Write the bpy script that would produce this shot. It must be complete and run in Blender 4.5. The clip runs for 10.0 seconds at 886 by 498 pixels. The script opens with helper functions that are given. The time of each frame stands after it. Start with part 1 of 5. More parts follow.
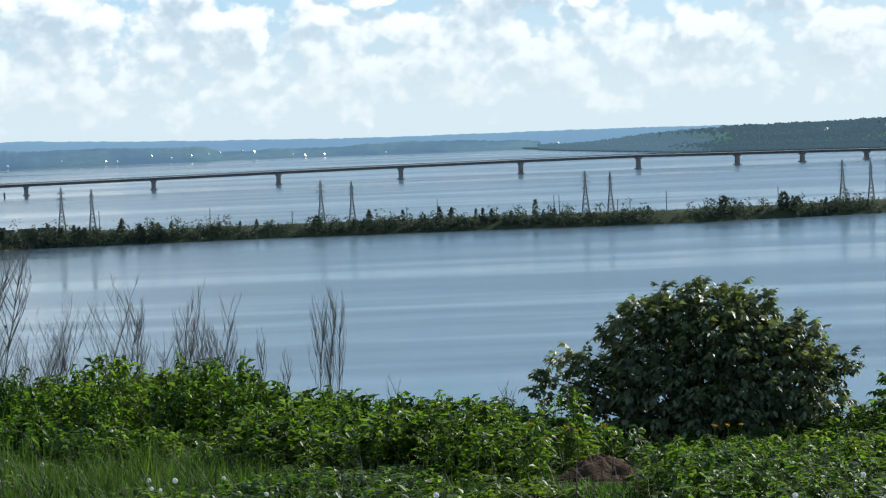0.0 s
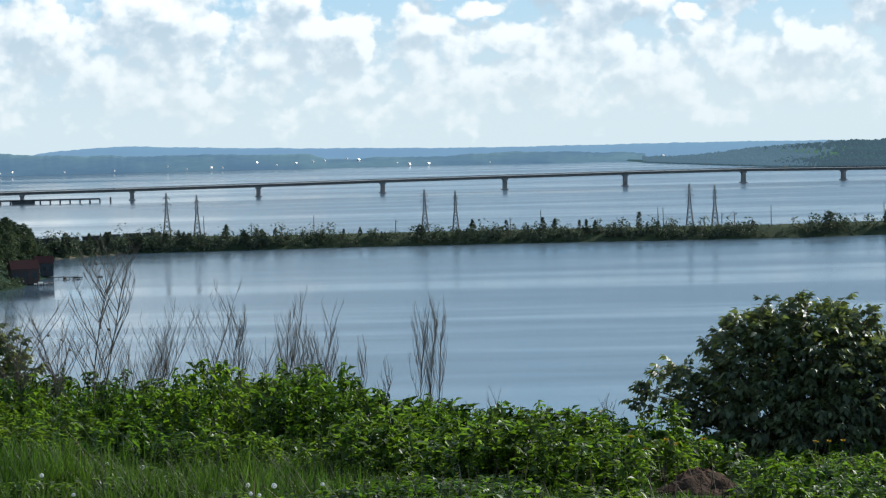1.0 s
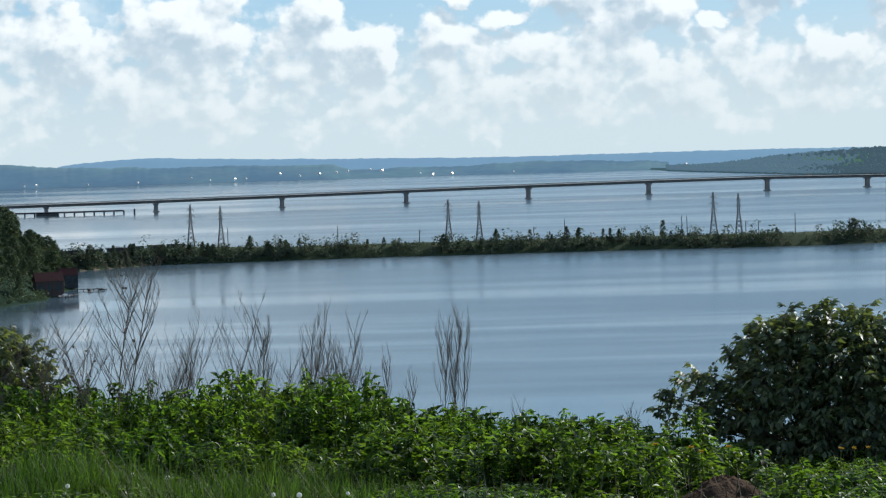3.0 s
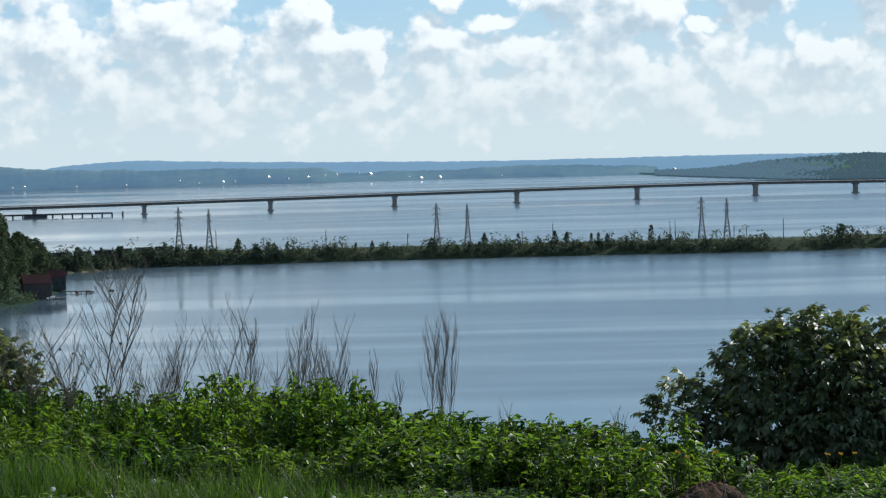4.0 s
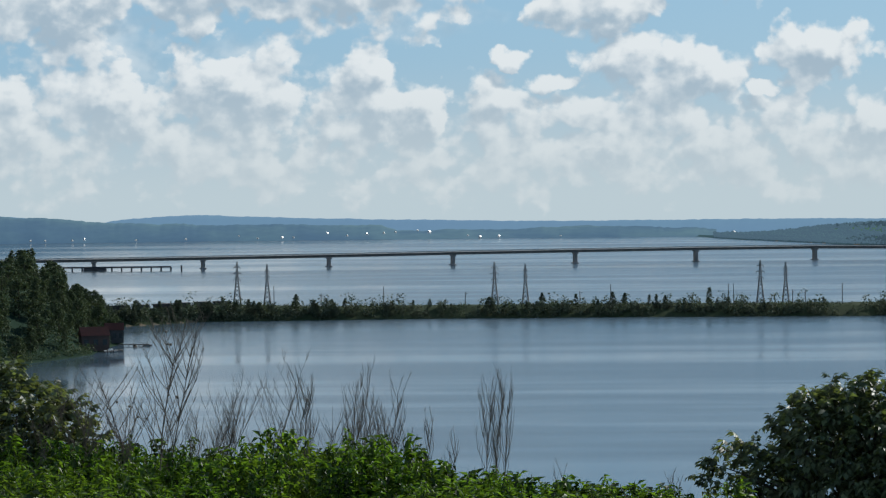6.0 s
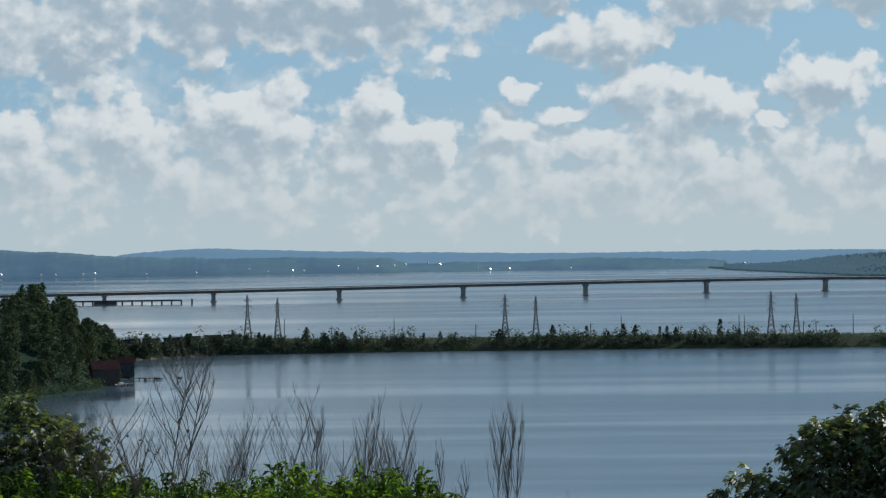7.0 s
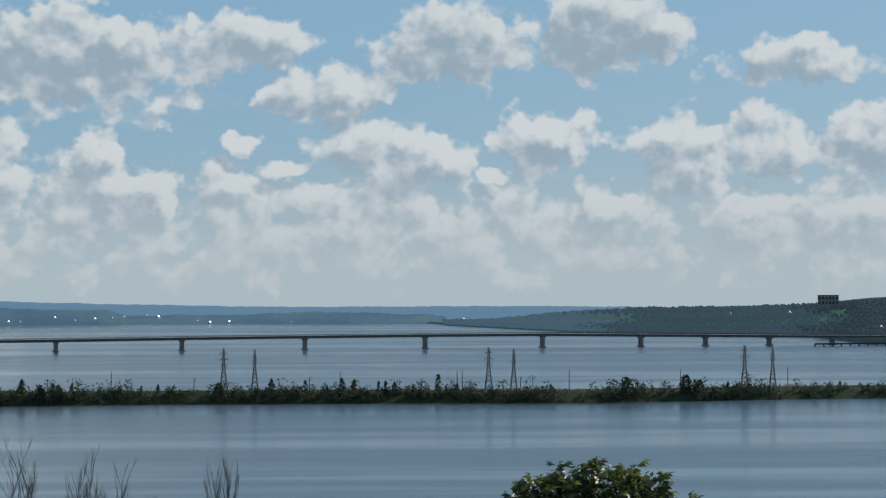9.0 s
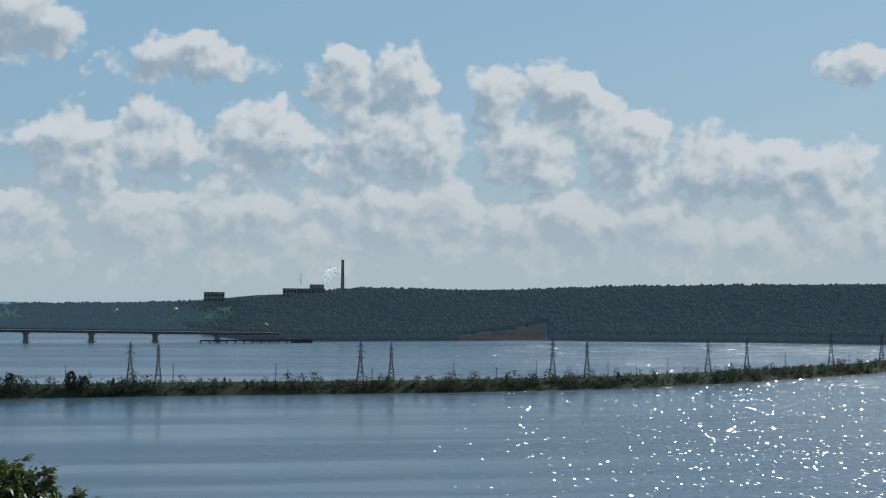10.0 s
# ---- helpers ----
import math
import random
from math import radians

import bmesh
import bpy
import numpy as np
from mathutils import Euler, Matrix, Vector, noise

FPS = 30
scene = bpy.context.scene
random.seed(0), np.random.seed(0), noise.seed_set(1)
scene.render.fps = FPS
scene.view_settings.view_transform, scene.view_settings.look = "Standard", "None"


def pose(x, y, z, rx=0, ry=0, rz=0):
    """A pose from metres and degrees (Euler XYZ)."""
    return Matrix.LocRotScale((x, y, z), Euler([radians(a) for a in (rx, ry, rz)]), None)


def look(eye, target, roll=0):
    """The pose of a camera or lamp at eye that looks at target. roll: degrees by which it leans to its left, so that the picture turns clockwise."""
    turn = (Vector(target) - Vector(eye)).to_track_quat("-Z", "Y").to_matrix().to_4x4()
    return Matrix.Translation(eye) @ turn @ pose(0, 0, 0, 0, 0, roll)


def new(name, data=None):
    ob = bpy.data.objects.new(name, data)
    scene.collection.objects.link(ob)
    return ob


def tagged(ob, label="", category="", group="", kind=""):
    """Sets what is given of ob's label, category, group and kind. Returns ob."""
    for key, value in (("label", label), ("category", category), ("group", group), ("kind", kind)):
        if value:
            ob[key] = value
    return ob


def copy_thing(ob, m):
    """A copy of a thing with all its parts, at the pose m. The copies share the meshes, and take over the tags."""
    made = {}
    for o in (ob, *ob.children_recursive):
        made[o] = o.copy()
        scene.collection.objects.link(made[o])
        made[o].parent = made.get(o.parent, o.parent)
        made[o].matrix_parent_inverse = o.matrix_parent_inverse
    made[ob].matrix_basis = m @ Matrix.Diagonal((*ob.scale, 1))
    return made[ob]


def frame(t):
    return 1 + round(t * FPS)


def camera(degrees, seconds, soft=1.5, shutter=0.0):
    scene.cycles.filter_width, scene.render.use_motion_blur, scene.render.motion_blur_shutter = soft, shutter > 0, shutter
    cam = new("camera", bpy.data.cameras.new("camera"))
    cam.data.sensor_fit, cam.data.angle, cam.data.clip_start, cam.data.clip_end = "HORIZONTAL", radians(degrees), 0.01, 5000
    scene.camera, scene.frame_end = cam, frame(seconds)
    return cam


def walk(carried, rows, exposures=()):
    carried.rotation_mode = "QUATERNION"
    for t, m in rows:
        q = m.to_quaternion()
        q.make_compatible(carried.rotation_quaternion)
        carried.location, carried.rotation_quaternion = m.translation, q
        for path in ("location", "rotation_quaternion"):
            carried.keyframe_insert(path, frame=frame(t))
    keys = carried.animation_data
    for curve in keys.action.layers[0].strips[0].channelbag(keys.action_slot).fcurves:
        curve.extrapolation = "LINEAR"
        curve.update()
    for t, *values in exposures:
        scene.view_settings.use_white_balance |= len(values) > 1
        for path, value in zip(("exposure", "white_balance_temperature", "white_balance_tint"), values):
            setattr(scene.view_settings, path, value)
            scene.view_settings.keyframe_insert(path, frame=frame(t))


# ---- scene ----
# camera: a zoomed-in hand-held view from the top of a bank, 93 m over the water
cam = camera(19.65, 10.0, soft=1.25)


def aim(x, y, z, yaw, pitch, roll):
    return pose(x, y, z, 0, 0, yaw) @ pose(0, 0, 0, pitch) @ pose(0, 0, 0, 0, roll) @ pose(0, 0, 0, 90)


PATH = [
    (0, -0.003, 0.014, 93.010, -2.679, -3.349, 2.123),
    (0.5, -0.001, -0.010, 93.007, -1.117, -3.202, 1.662),
    (1, 0.001, 0.017, 93.005, -0.379, -3.051, 1.336),
    (1.5, 0.001, 0.021, 92.998, -0.109, -2.969, 1.376),
    (2, 0.003, -0.002, 93.006, -0.030, -2.982, 1.497),
    (2.5, 0.000, 0.000, 93.000, 0.245, -2.904, 1.803),
    (4, 0.007, 0.009, 93.004, -0.116, -2.742, 1.450),
    (4.5, 0.007, 0.011, 93.005, 0.188, -2.676, 1.637),
    (5, 0.010, 0.014, 93.003, 0.985, -2.017, 1.302),
    (5.5, 0.010, -0.016, 93.005, 1.143, -1.656, 0.559),
    (7, 0.010, -0.010, 93.005, 1.380, -0.674, 0.788),
    (7.5, 0.016, -0.025, 93.007, 1.654, -0.167, 0.823),
    (8, 0.018, -0.016, 93.005, 1.470, 0.320, 0.672),
    (8.5, 0.022, -0.017, 93.002, 0.887, 0.603, 0.635),
    (8.6, 0.025, -0.000, 93.002, 0.624, 0.569, 0.656),
    (8.8, 0.031, 0.002, 92.999, -1.597, 0.548, 0.435),
    (9, 0.029, 0.004, 93.016, -4.890, 0.490, 0.083),
    (9.2, 0.033, 0.001, 93.004, -7.986, 0.337, 0.306),
    (9.5, 0.027, 0.000, 93.006, -12.837, 0.334, -0.517),
    (9.6, 0.025, -0.000, 92.999, -14.500, 0.330, -0.900),
    (9.7, 0.023, -0.000, 92.997, -15.350, 0.348, -1.180),
    (9.8, 0.023, -0.000, 92.997, -16.575, 0.430, -0.716),
    (9.9, 0.023, -0.000, 92.997, -17.400, 0.440, -0.469),
    (10, 0.023, -0.000, 92.997, -18.550, 0.470, -0.593),
]
walk(cam, [(t, aim(x, y, z, a, b, c)) for t, x, y, z, a, b, c in PATH],
     exposures=[(0, 0.51, 6040, 8), (1, 0.47, 6040, 8), (2.5, 0.38, 6040, 8), (4.5, 0.37, 6040, 8), (5.5, 0.14, 6040, 8), (7.5, -0.15, 6040, 8), (9, -0.27, 6020, 8), (10, -0.31, 5880, 8)])

# ---- daylight ----
SUN_AZ, SUN_EL = 44.0, 28.0


def sky():
    w = bpy.data.worlds.new("sky")
    scene.world = w
    w.use_nodes = True
    nt = w.node_tree
    nt.nodes.clear()
    N, L = nt.nodes.new, nt.links.new

    def math_(op, a, b=None, clamp=False):
        n = N("ShaderNodeMath")
        n.operation, n.use_clamp = op, clamp
        for i, v in enumerate((a, b)):
            if v is None:
                continue
            if isinstance(v, (int, float)):
                n.inputs[i].default_value = v
            else:
                L(v, n.inputs[i])
        return n.outputs[0]

    def ramp(v, lo, hi):
        n = N("ShaderNodeMapRange")
        n.interpolation_type = "SMOOTHSTEP"
        L(v, n.inputs[0])
        n.inputs[1].default_value, n.inputs[2].default_value = lo, hi
        return n.outputs[0]

    def mixc(f, a, b):
        n = N("ShaderNodeMix")
        n.data_type = "RGBA"
        if isinstance(f, (int, float)):
            n.inputs[0].default_value = f
        else:
            L(f, n.inputs[0])
        for i, v in ((6, a), (7, b)):
            if isinstance(v, tuple):
                n.inputs[i].default_value = (*v, 1)
            else:
                L(v, n.inputs[i])
        return n.outputs[2]

    air = N("ShaderNodeTexSky")
    air.sky_type, air.sun_disc = "NISHITA", False
    air.sun_elevation, air.sun_rotation = radians(SUN_EL), radians(SUN_AZ)
    air.altitude, air.air_density, air.dust_density, air.ozone_density = 200, 1.0, 0.6, 1.5
    tc = N("ShaderNodeTexCoord")
    sep = N("ShaderNodeSeparateXYZ")
    L(tc.outputs["Generated"], sep.inputs[0])
    X, Y, Z = sep.outputs
    az = math_("MULTIPLY", math_("ARCTAN2", X, Y), 57.2958)
    el = math_("MULTIPLY", math_("ARCSINE", Z), 57.2958)
    co = N("ShaderNodeCombineXYZ")
    L(az, co.inputs[0]), L(el, co.inputs[1])

    def shifted(scale, sy, off, dx, dy):
        m = N("ShaderNodeMapping")
        m.inputs["Scale"].default_value = (scale, sy * scale, 1)
        m.inputs["Location"].default_value = (off + dx * scale, off * 0.37 + dy * sy * scale, 0)
        L(co.outputs[0], m.inputs[0])
        return m.outputs[0]

    def noise_(scale, detail, rough, sy=1.0, off=0.0, dx=0.0, dy=0.0):
        n = N("ShaderNodeTexNoise")
        n.noise_dimensions = "2D"
        L(shifted(scale, sy, off, dx, dy), n.inputs["Vector"])
        n.inputs["Scale"].default_value, n.inputs["Detail"].default_value, n.inputs["Roughness"].default_value = 1.0, detail, rough
        return n.outputs[0]

    def billow(scale, off, dx, dy, warp):
        """Round bulges, positive in the middle of each."""
        v = N("ShaderNodeVectorMath")
        v.operation = "ADD"
        L(shifted(scale, 1.25, off, dx, dy), v.inputs[0]), L(warp, v.inputs[1])
        n = N("ShaderNodeTexVoronoi")
        n.voronoi_dimensions, n.feature = "2D", "SMOOTH_F1"
        L(v.outputs[0], n.inputs["Vector"])
        n.inputs["Scale"].default_value, n.inputs["Smoothness"].default_value = 1.0, 0.55
        return math_("SUBTRACT", 0.36, n.outputs["Distance"])

    # cumulus heaps: azimuth, elevation of the flat base, half width, height
    def field(dx, dy):
        wn = N("ShaderNodeTexNoise")
        wn.noise_dimensions = "2D"
        L(shifted(1.7, 1.0, 4.0, dx, dy), wn.inputs["Vector"])
        wn.inputs["Scale"].default_value, wn.inputs["Detail"].default_value = 1.0, 4
        wv = N("ShaderNodeVectorMath")
        wv.operation = "SCALE"
        wv.inputs["Scale"].default_value = 1.0
        L(wn.outputs["Color"], wv.inputs[0])
        warp = wv.outputs[0]
        rag = math_("MULTIPLY", math_("SUBTRACT", noise_(0.9, 3, 0.5, 1.2, 0.0, dx, dy), 0.5), 1.7)
        for scale, amp, off in ((0.7, 1.25, 1.0), (1.7, 0.8, 5.0), (4.2, 0.28, 9.0)):
            rag = math_("ADD", rag, math_("MULTIPLY", billow(scale, off, dx, dy, warp), amp))
        rag = math_("ADD", rag, math_("MULTIPLY", math_("SUBTRACT", noise_(3.2, 5, 0.55, 1.2, 7.0, dx, dy), 0.5), 0.65))
        push = N("ShaderNodeSeparateColor")
        L(wn.outputs["Color"], push.inputs[0])
        az_, el_ = (math_("ADD", p, math_("MULTIPLY", math_("SUBTRACT", push.outputs[i], 0.5), k)) for i, (p, k) in enumerate(((az, 1.0), (el, 0.6))))
        body = None
        for a, e, hw, hh in CLOUDS:
            u = math_("MULTIPLY", math_("SUBTRACT", az_, a - dx), 0.93 / hw)
            v = math_("MULTIPLY", math_("SUBTRACT", el_, e + 0.3 * hh - dy), 1.0 / (0.78 * hh))
            t = math_("SUBTRACT", 1.0, math_("ADD", math_("MULTIPLY", u, u), math_("MULTIPLY", v, v)))
            body = t if body is None else math_("MAXIMUM", body, t)
        # broken cloud in a long band low over the horizon
        off = math_("MULTIPLY", math_("SUBTRACT", el, 1.0 - dy), 0.62)
        band = math_("SUBTRACT", 0.42, math_("MULTIPLY", off, off))
        body = math_("MINIMUM", math_("MAXIMUM", math_("MAXIMUM", body, band), -1.1), 0.9)
        return body, rag

    body, rag = field(0.0, 0.0)
    body2, rag2 = field(0.2, 0.34)
    dens = math_("ADD", math_("ADD", body, 0.12), math_("MULTIPLY", rag, 0.85))
    lit = math_("ADD", math_("MULTIPLY", math_("SUBTRACT", body, body2), 1.25), math_("SUBTRACT", rag, rag2))
    # the same kind of sky all round, out of view
    rest = noise_(0.05, 6, 0.6, 1.8, 11.0)
    away = ramp(el, 7.0, 11.0)
    side = math_("ADD", ramp(az, 29.0, 36.0), ramp(math_("MULTIPLY", az, -1.0), 15.0, 20.0), True)
    dens3 = math_("ADD", math_("MULTIPLY", math_("SUBTRACT", rest, 0.57), 5.0), math_("SUBTRACT", math_("MAXIMUM", away, side), 0.95))
    # unseen overhead cloud added on one side, clear blue on the other, for lake brightness
    dens3 = math_("ADD", dens3, math_("MULTIPLY", math_("SUBTRACT", 0.5, ramp(az, 0.0, 16.0)), math_("MULTIPLY", math_("SUBTRACT", 1.0, ramp(el, 40.0, 60.0)), 1.3)))
    cover = math_("MAXIMUM", ramp(dens, -0.14, 0.46), ramp(dens3, 0.0, 0.6))
    # bright towards the sun, grey in thick middles and on the undersides
    thick = math_("MULTIPLY", ramp(dens, 0.1, 1.2), math_("ADD", 0.42, math_("MULTIPLY", ramp(el, 3.2, 5.4), 0.5)))
    glow = ramp(math_("SUBTRACT", lit, thick), -1.0, 0.62)
    cloud = mixc(glow, (4.5, 5.5, 6.2), (9.1, 9.2, 8.95))
    haze = math_("SUBTRACT", 1.0, ramp(el, -0.4, 3.0))
    clear = mixc(math_("MULTIPLY", haze, 0.9), mixc(0.75, air.outputs[0], mixc(ramp(el, 8.0, 32.0), (2.9, 5.2, 7.3), (1.2, 2.4, 4.2))), (6.3, 7.05, 7.1))
    cloud = mixc(math_("MULTIPLY", haze, 0.74), cloud, (6.7, 7.25, 7.2))
    col = mixc(cover, clear, cloud)
    bg = N("ShaderNodeBackground")
    L(col, bg.inputs[0])
    bg.inputs[1].default_value = 0.085
    out = N("ShaderNodeOutputWorld")
    L(bg.outputs[0], out.inputs[0])


HEAPS_A = [(-11.0, 1.23, 1.17, 1.06), (-8.6, 1.2, 1.75, 1.57), (-5.7, 1.29, 1.58, 1.89), (-3.0, 1.26, 1.08, 1.83), (-1.6, 1.24, 0.82, 1.2), (0.4, 0.95, 1.07, 1.39), (2.6, 0.61, 1.01, 0.63),
           (5.0, 0.57, 1.12, 0.75), (-9.6, 3.8, 2.3, 2.2), (-6.4, 4.2, 2.0, 1.8), (-3.2, 4.1, 2.7, 1.8), (0.6, 4.86, 1.26, 0.88), (-6.4, 3.57, 0.44, 0.5), (-8.8, 3.59, 0.78, 0.31),
           (2.2, 3.64, 1.35, 0.94), (3.9, 2.28, 1.81, 1.13), (7.1, 2.53, 1.1, 1.06), (0.5, 2.72, 0.44, 0.38), (1.2, 2.14, 0.57, 0.38), (6.0, 2.06, 0.5, 0.25)]
HEAPS_B = [(5.4, 4.8, 2.1, 1.3), (8.6, 4.9, 2.1, 1.3), (12.6, 4.45, 1.9, 0.7), (10.2, 2.22, 1.26, 1.2), (12.1, 2.36, 0.95, 1.3), (16.3, 3.6, 0.76, 1.2), (17.6, 3.7, 0.75, 1.2), (14.5, 2.45, 1.3, 1.2), (17.4, 2.4, 1.9, 1.5),
           (19.8, 3.5, 0.75, 0.94), (21.1, 3.6, 0.87, 1.0), (20.5, 2.17, 1.4, 1.2), (22.5, 2.18, 1.3, 1.5), (24.6, 2.0, 1.4, 1.2), (26.6, 1.8, 1.6, 1.2), (8.9, 0.94, 1.2, 0.9), (11.6, 0.84, 1.3, 0.8), (14.2, 0.9, 1.5, 0.8),
           (17.5, 0.95, 2.0, 0.9), (21.0, 0.8, 2.0, 0.9), (24.5, 0.7, 2.2, 0.9), (27.8, 4.4, 0.8, 0.5), (-13.5, 1.3, 1.6, 1.3)]
CLOUDS = HEAPS_A + HEAPS_B
sky()
sun = new("sun", bpy.data.lights.new("sun", "SUN"))
sun.data.energy, sun.data.angle, sun.data.color = 5.0, radians(0.53), (1.0, 0.94, 0.84)
_a, _e = radians(SUN_AZ), radians(SUN_EL)
sun.matrix_world = look((math.sin(_a) * math.cos(_e) * 100, math.cos(_a) * math.cos(_e) * 100, math.sin(_e) * 100 + 93), (0, 0, 93))


# ---- materials ----
def material(name, base, vary=None, rough=0.8, scale=1.0, amount=0.5, metal=0.0, bump=0.0, bump_scale=8.0, island=0.0, through_light=0.0, spec=0.5, glow=None, per_object=0.0, tint=(1.3, 1.3, 0.5)):
    m = bpy.data.materials.new(name)
    m.use_nodes = True
    nt = m.node_tree
    N, L = nt.nodes.new, nt.links.new
    b = nt.nodes["Principled BSDF"]
    b.inputs["Roughness"].default_value, b.inputs["Metallic"].default_value = rough, metal
    b.inputs["Specular IOR Level"].default_value = spec
    tc = N("ShaderNodeTexCoord")

    def mix(f, a, c, mode="MIX"):
        n = N("ShaderNodeMix")
        n.data_type, n.blend_type = "RGBA", mode
        if isinstance(f, (int, float)):
            n.inputs[0].default_value = f
        else:
            L(f, n.inputs[0])
        for i, v in ((6, a), (7, c)):
            if isinstance(v, tuple):
                n.inputs[i].default_value = (*v, 1)
            else:
                L(v, n.inputs[i])
        return n.outputs[2]

    def noise_(s, d):
        n = N("ShaderNodeTexNoise")
        L(tc.outputs["Object"], n.inputs["Vector"])
        n.inputs["Scale"].default_value, n.inputs["Detail"].default_value = s, d
        r = N("ShaderNodeMapRange")
        L(n.outputs[0], r.inputs[0])
        r.inputs[1].default_value, r.inputs[2].default_value = 0.33, 0.67
        return r.outputs[0]

    vary = vary or tuple(c * 0.6 for c in base)
    col = mix(noise_(scale, 3), base, vary)
    fine = mix(noise_(scale * 7.3, 3), (0.75, 0.75, 0.75), (1.2, 1.2, 1.2))
    col = mix(amount, col, fine, "MULTIPLY")
    if island or per_object:
        src = N("ShaderNodeNewGeometry").outputs["Random Per Island"] if island else N("ShaderNodeObjectInfo").outputs["Random"]
        r = N("ShaderNodeMapRange")
        L(src, r.inputs[0])
        k = island or per_object
        r.inputs[3].default_value, r.inputs[4].default_value = 1 - k, 1 + k
        h = N("ShaderNodeHueSaturation")
        L(r.outputs[0], h.inputs["Value"])
        L(col, h.inputs["Color"])
        col = h.outputs[0]
    L(col, b.inputs["Base Color"])
    if bump:
        n = N("ShaderNodeBump")
        n.inputs["Strength"].default_value = bump
        n.inputs["Distance"].default_value = 1.0 / bump_scale * 0.3
        L(noise_(bump_scale, 5), n.inputs["Height"])
        L(n.outputs[0], b.inputs["Normal"])
    if glow:
        b.inputs["Emission Color"].default_value, b.inputs["Emission Strength"].default_value = (*glow, 1), 1.0
    if through_light:
        t = N("ShaderNodeBsdfTranslucent")
        L(mix(1.0, col, tint, "MULTIPLY"), t.inputs[0])
        s = N("ShaderNodeMixShader")
        s.inputs[0].default_value = through_light
        L(b.outputs[0], s.inputs[1]), L(t.outputs[0], s.inputs[2])
        L(s.outputs[0], nt.nodes["Material Output"].inputs[0])
    return m


def water_material():
    m = bpy.data.materials.new("lake_water")
    m.use_nodes = True
    nt = m.node_tree
    N, L = nt.nodes.new, nt.links.new
    b = nt.nodes["Principled BSDF"]
    b.inputs["Base Color"].default_value = (0.05, 0.08, 0.105, 1)
    b.inputs["IOR"].default_value = 1.333
    tc = N("ShaderNodeTexCoord")

    def noise_(sx, sy, detail, rough=0.5, off=0.0):
        mp = N("ShaderNodeMapping")
        mp.inputs["Scale"].default_value = (sx, sy, 1)
        mp.inputs["Location"].default_value = (off, off, 0)
        mp.inputs["Rotation"].default_value = (0, 0, radians(6))
        L(tc.outputs["Object"], mp.inputs[0])
        n = N("ShaderNodeTexNoise")
        L(mp.outputs[0], n.inputs["Vector"])
        n.inputs["Scale"].default_value, n.inputs["Detail"].default_value, n.inputs["Roughness"].default_value = 1, detail, rough
        return n.outputs[0]

    # wind lanes: long smooth and rippled streaks
    lanes = N("ShaderNodeMapRange")
    lanes.interpolation_type = "SMOOTHSTEP"
    L(noise_(0.0011, 0.0075, 5, 0.6, 2.0), lanes.inputs[0])
    lanes.inputs[1].default_value, lanes.inputs[2].default_value = 0.38, 0.60
    lanes.inputs[3].default_value, lanes.inputs[4].default_value = 0.12, 0.22
    # a few small facets, each tilted its own way, catch the sun
    mp = N("ShaderNodeMapping")
    mp.inputs["Scale"].default_value = (2.2, 0.4, 1)
    mp.inputs["Rotation"].default_value = (0, 0, radians(-20))
    L(tc.outputs["Object"], mp.inputs[0])
    vo = N("ShaderNodeTexVoronoi")
    vo.voronoi_dimensions = "2D"
    vo.inputs["Scale"].default_value = 1.0
    L(mp.outputs[0], vo.inputs["Vector"])
    pick = N("ShaderNodeSeparateColor")
    L(vo.outputs["Color"], pick.inputs[0])
    amp = N("ShaderNodeMath")
    amp.operation = "GREATER_THAN"
    L(pick.outputs[2], amp.inputs[0])
    # calm by the wooded shore, ruffled beyond; glint facets only at the other end
    pos = N("ShaderNodeSeparateXYZ")
    L(tc.outputs["Object"], pos.inputs[0])
    slant = N("ShaderNodeMath")
    slant.operation = "DIVIDE"
    L(pos.outputs[0], slant.inputs[0]), L(pos.outputs[1], slant.inputs[1])
    zone = N("ShaderNodeMapRange")
    zone.interpolation_type = "SMOOTHSTEP"
    L(slant.outputs[0], zone.inputs[0])
    zone.inputs[1].default_value, zone.inputs[2].default_value = 0.30, 0.52
    zone.inputs[3].default_value, zone.inputs[4].default_value = 1.004, 0.88
    L(zone.outputs[0], amp.inputs[1])
    tame = N("ShaderNodeMapRange")
    L(amp.outputs[0], tame.inputs[0])
    chop = N("ShaderNodeMapRange")
    chop.interpolation_type = "SMOOTHSTEP"
    L(slant.outputs[0], chop.inputs[0])
    chop.inputs[1].default_value, chop.inputs[2].default_value = -0.14, -0.02
    chop.inputs[3].default_value, chop.inputs[4].default_value = -0.04, 0.05
    both = N("ShaderNodeMath")
    both.operation = "ADD"
    fine = N("ShaderNodeMapRange")
    fine.interpolation_type = "SMOOTHSTEP"
    L(slant.outputs[0], fine.inputs[0])
    fine.inputs[1].default_value, fine.inputs[2].default_value = 0.2, 0.42
    fine.inputs[3].default_value, fine.inputs[4].default_value = 0.0, 0.03
    sway = N("ShaderNodeMath")
    L(chop.outputs[0], sway.inputs[0]), L(fine.outputs[0], sway.inputs[1])
    L(lanes.outputs[0], both.inputs[0]), L(sway.outputs[0], both.inputs[1])
    L(both.outputs[0], tame.inputs[3])
    tame.inputs[4].default_value = 0.14
    L(tame.outputs[0], b.inputs["Roughness"])

    def vec(op, a, c):
        n = N("ShaderNodeVectorMath")
        n.operation = op
        for i, v in enumerate((a, c)):
            if isinstance(v, tuple):
                n.inputs[i].default_value = v
            else:
                L(v, n.inputs[i])
        return n.outputs[0]

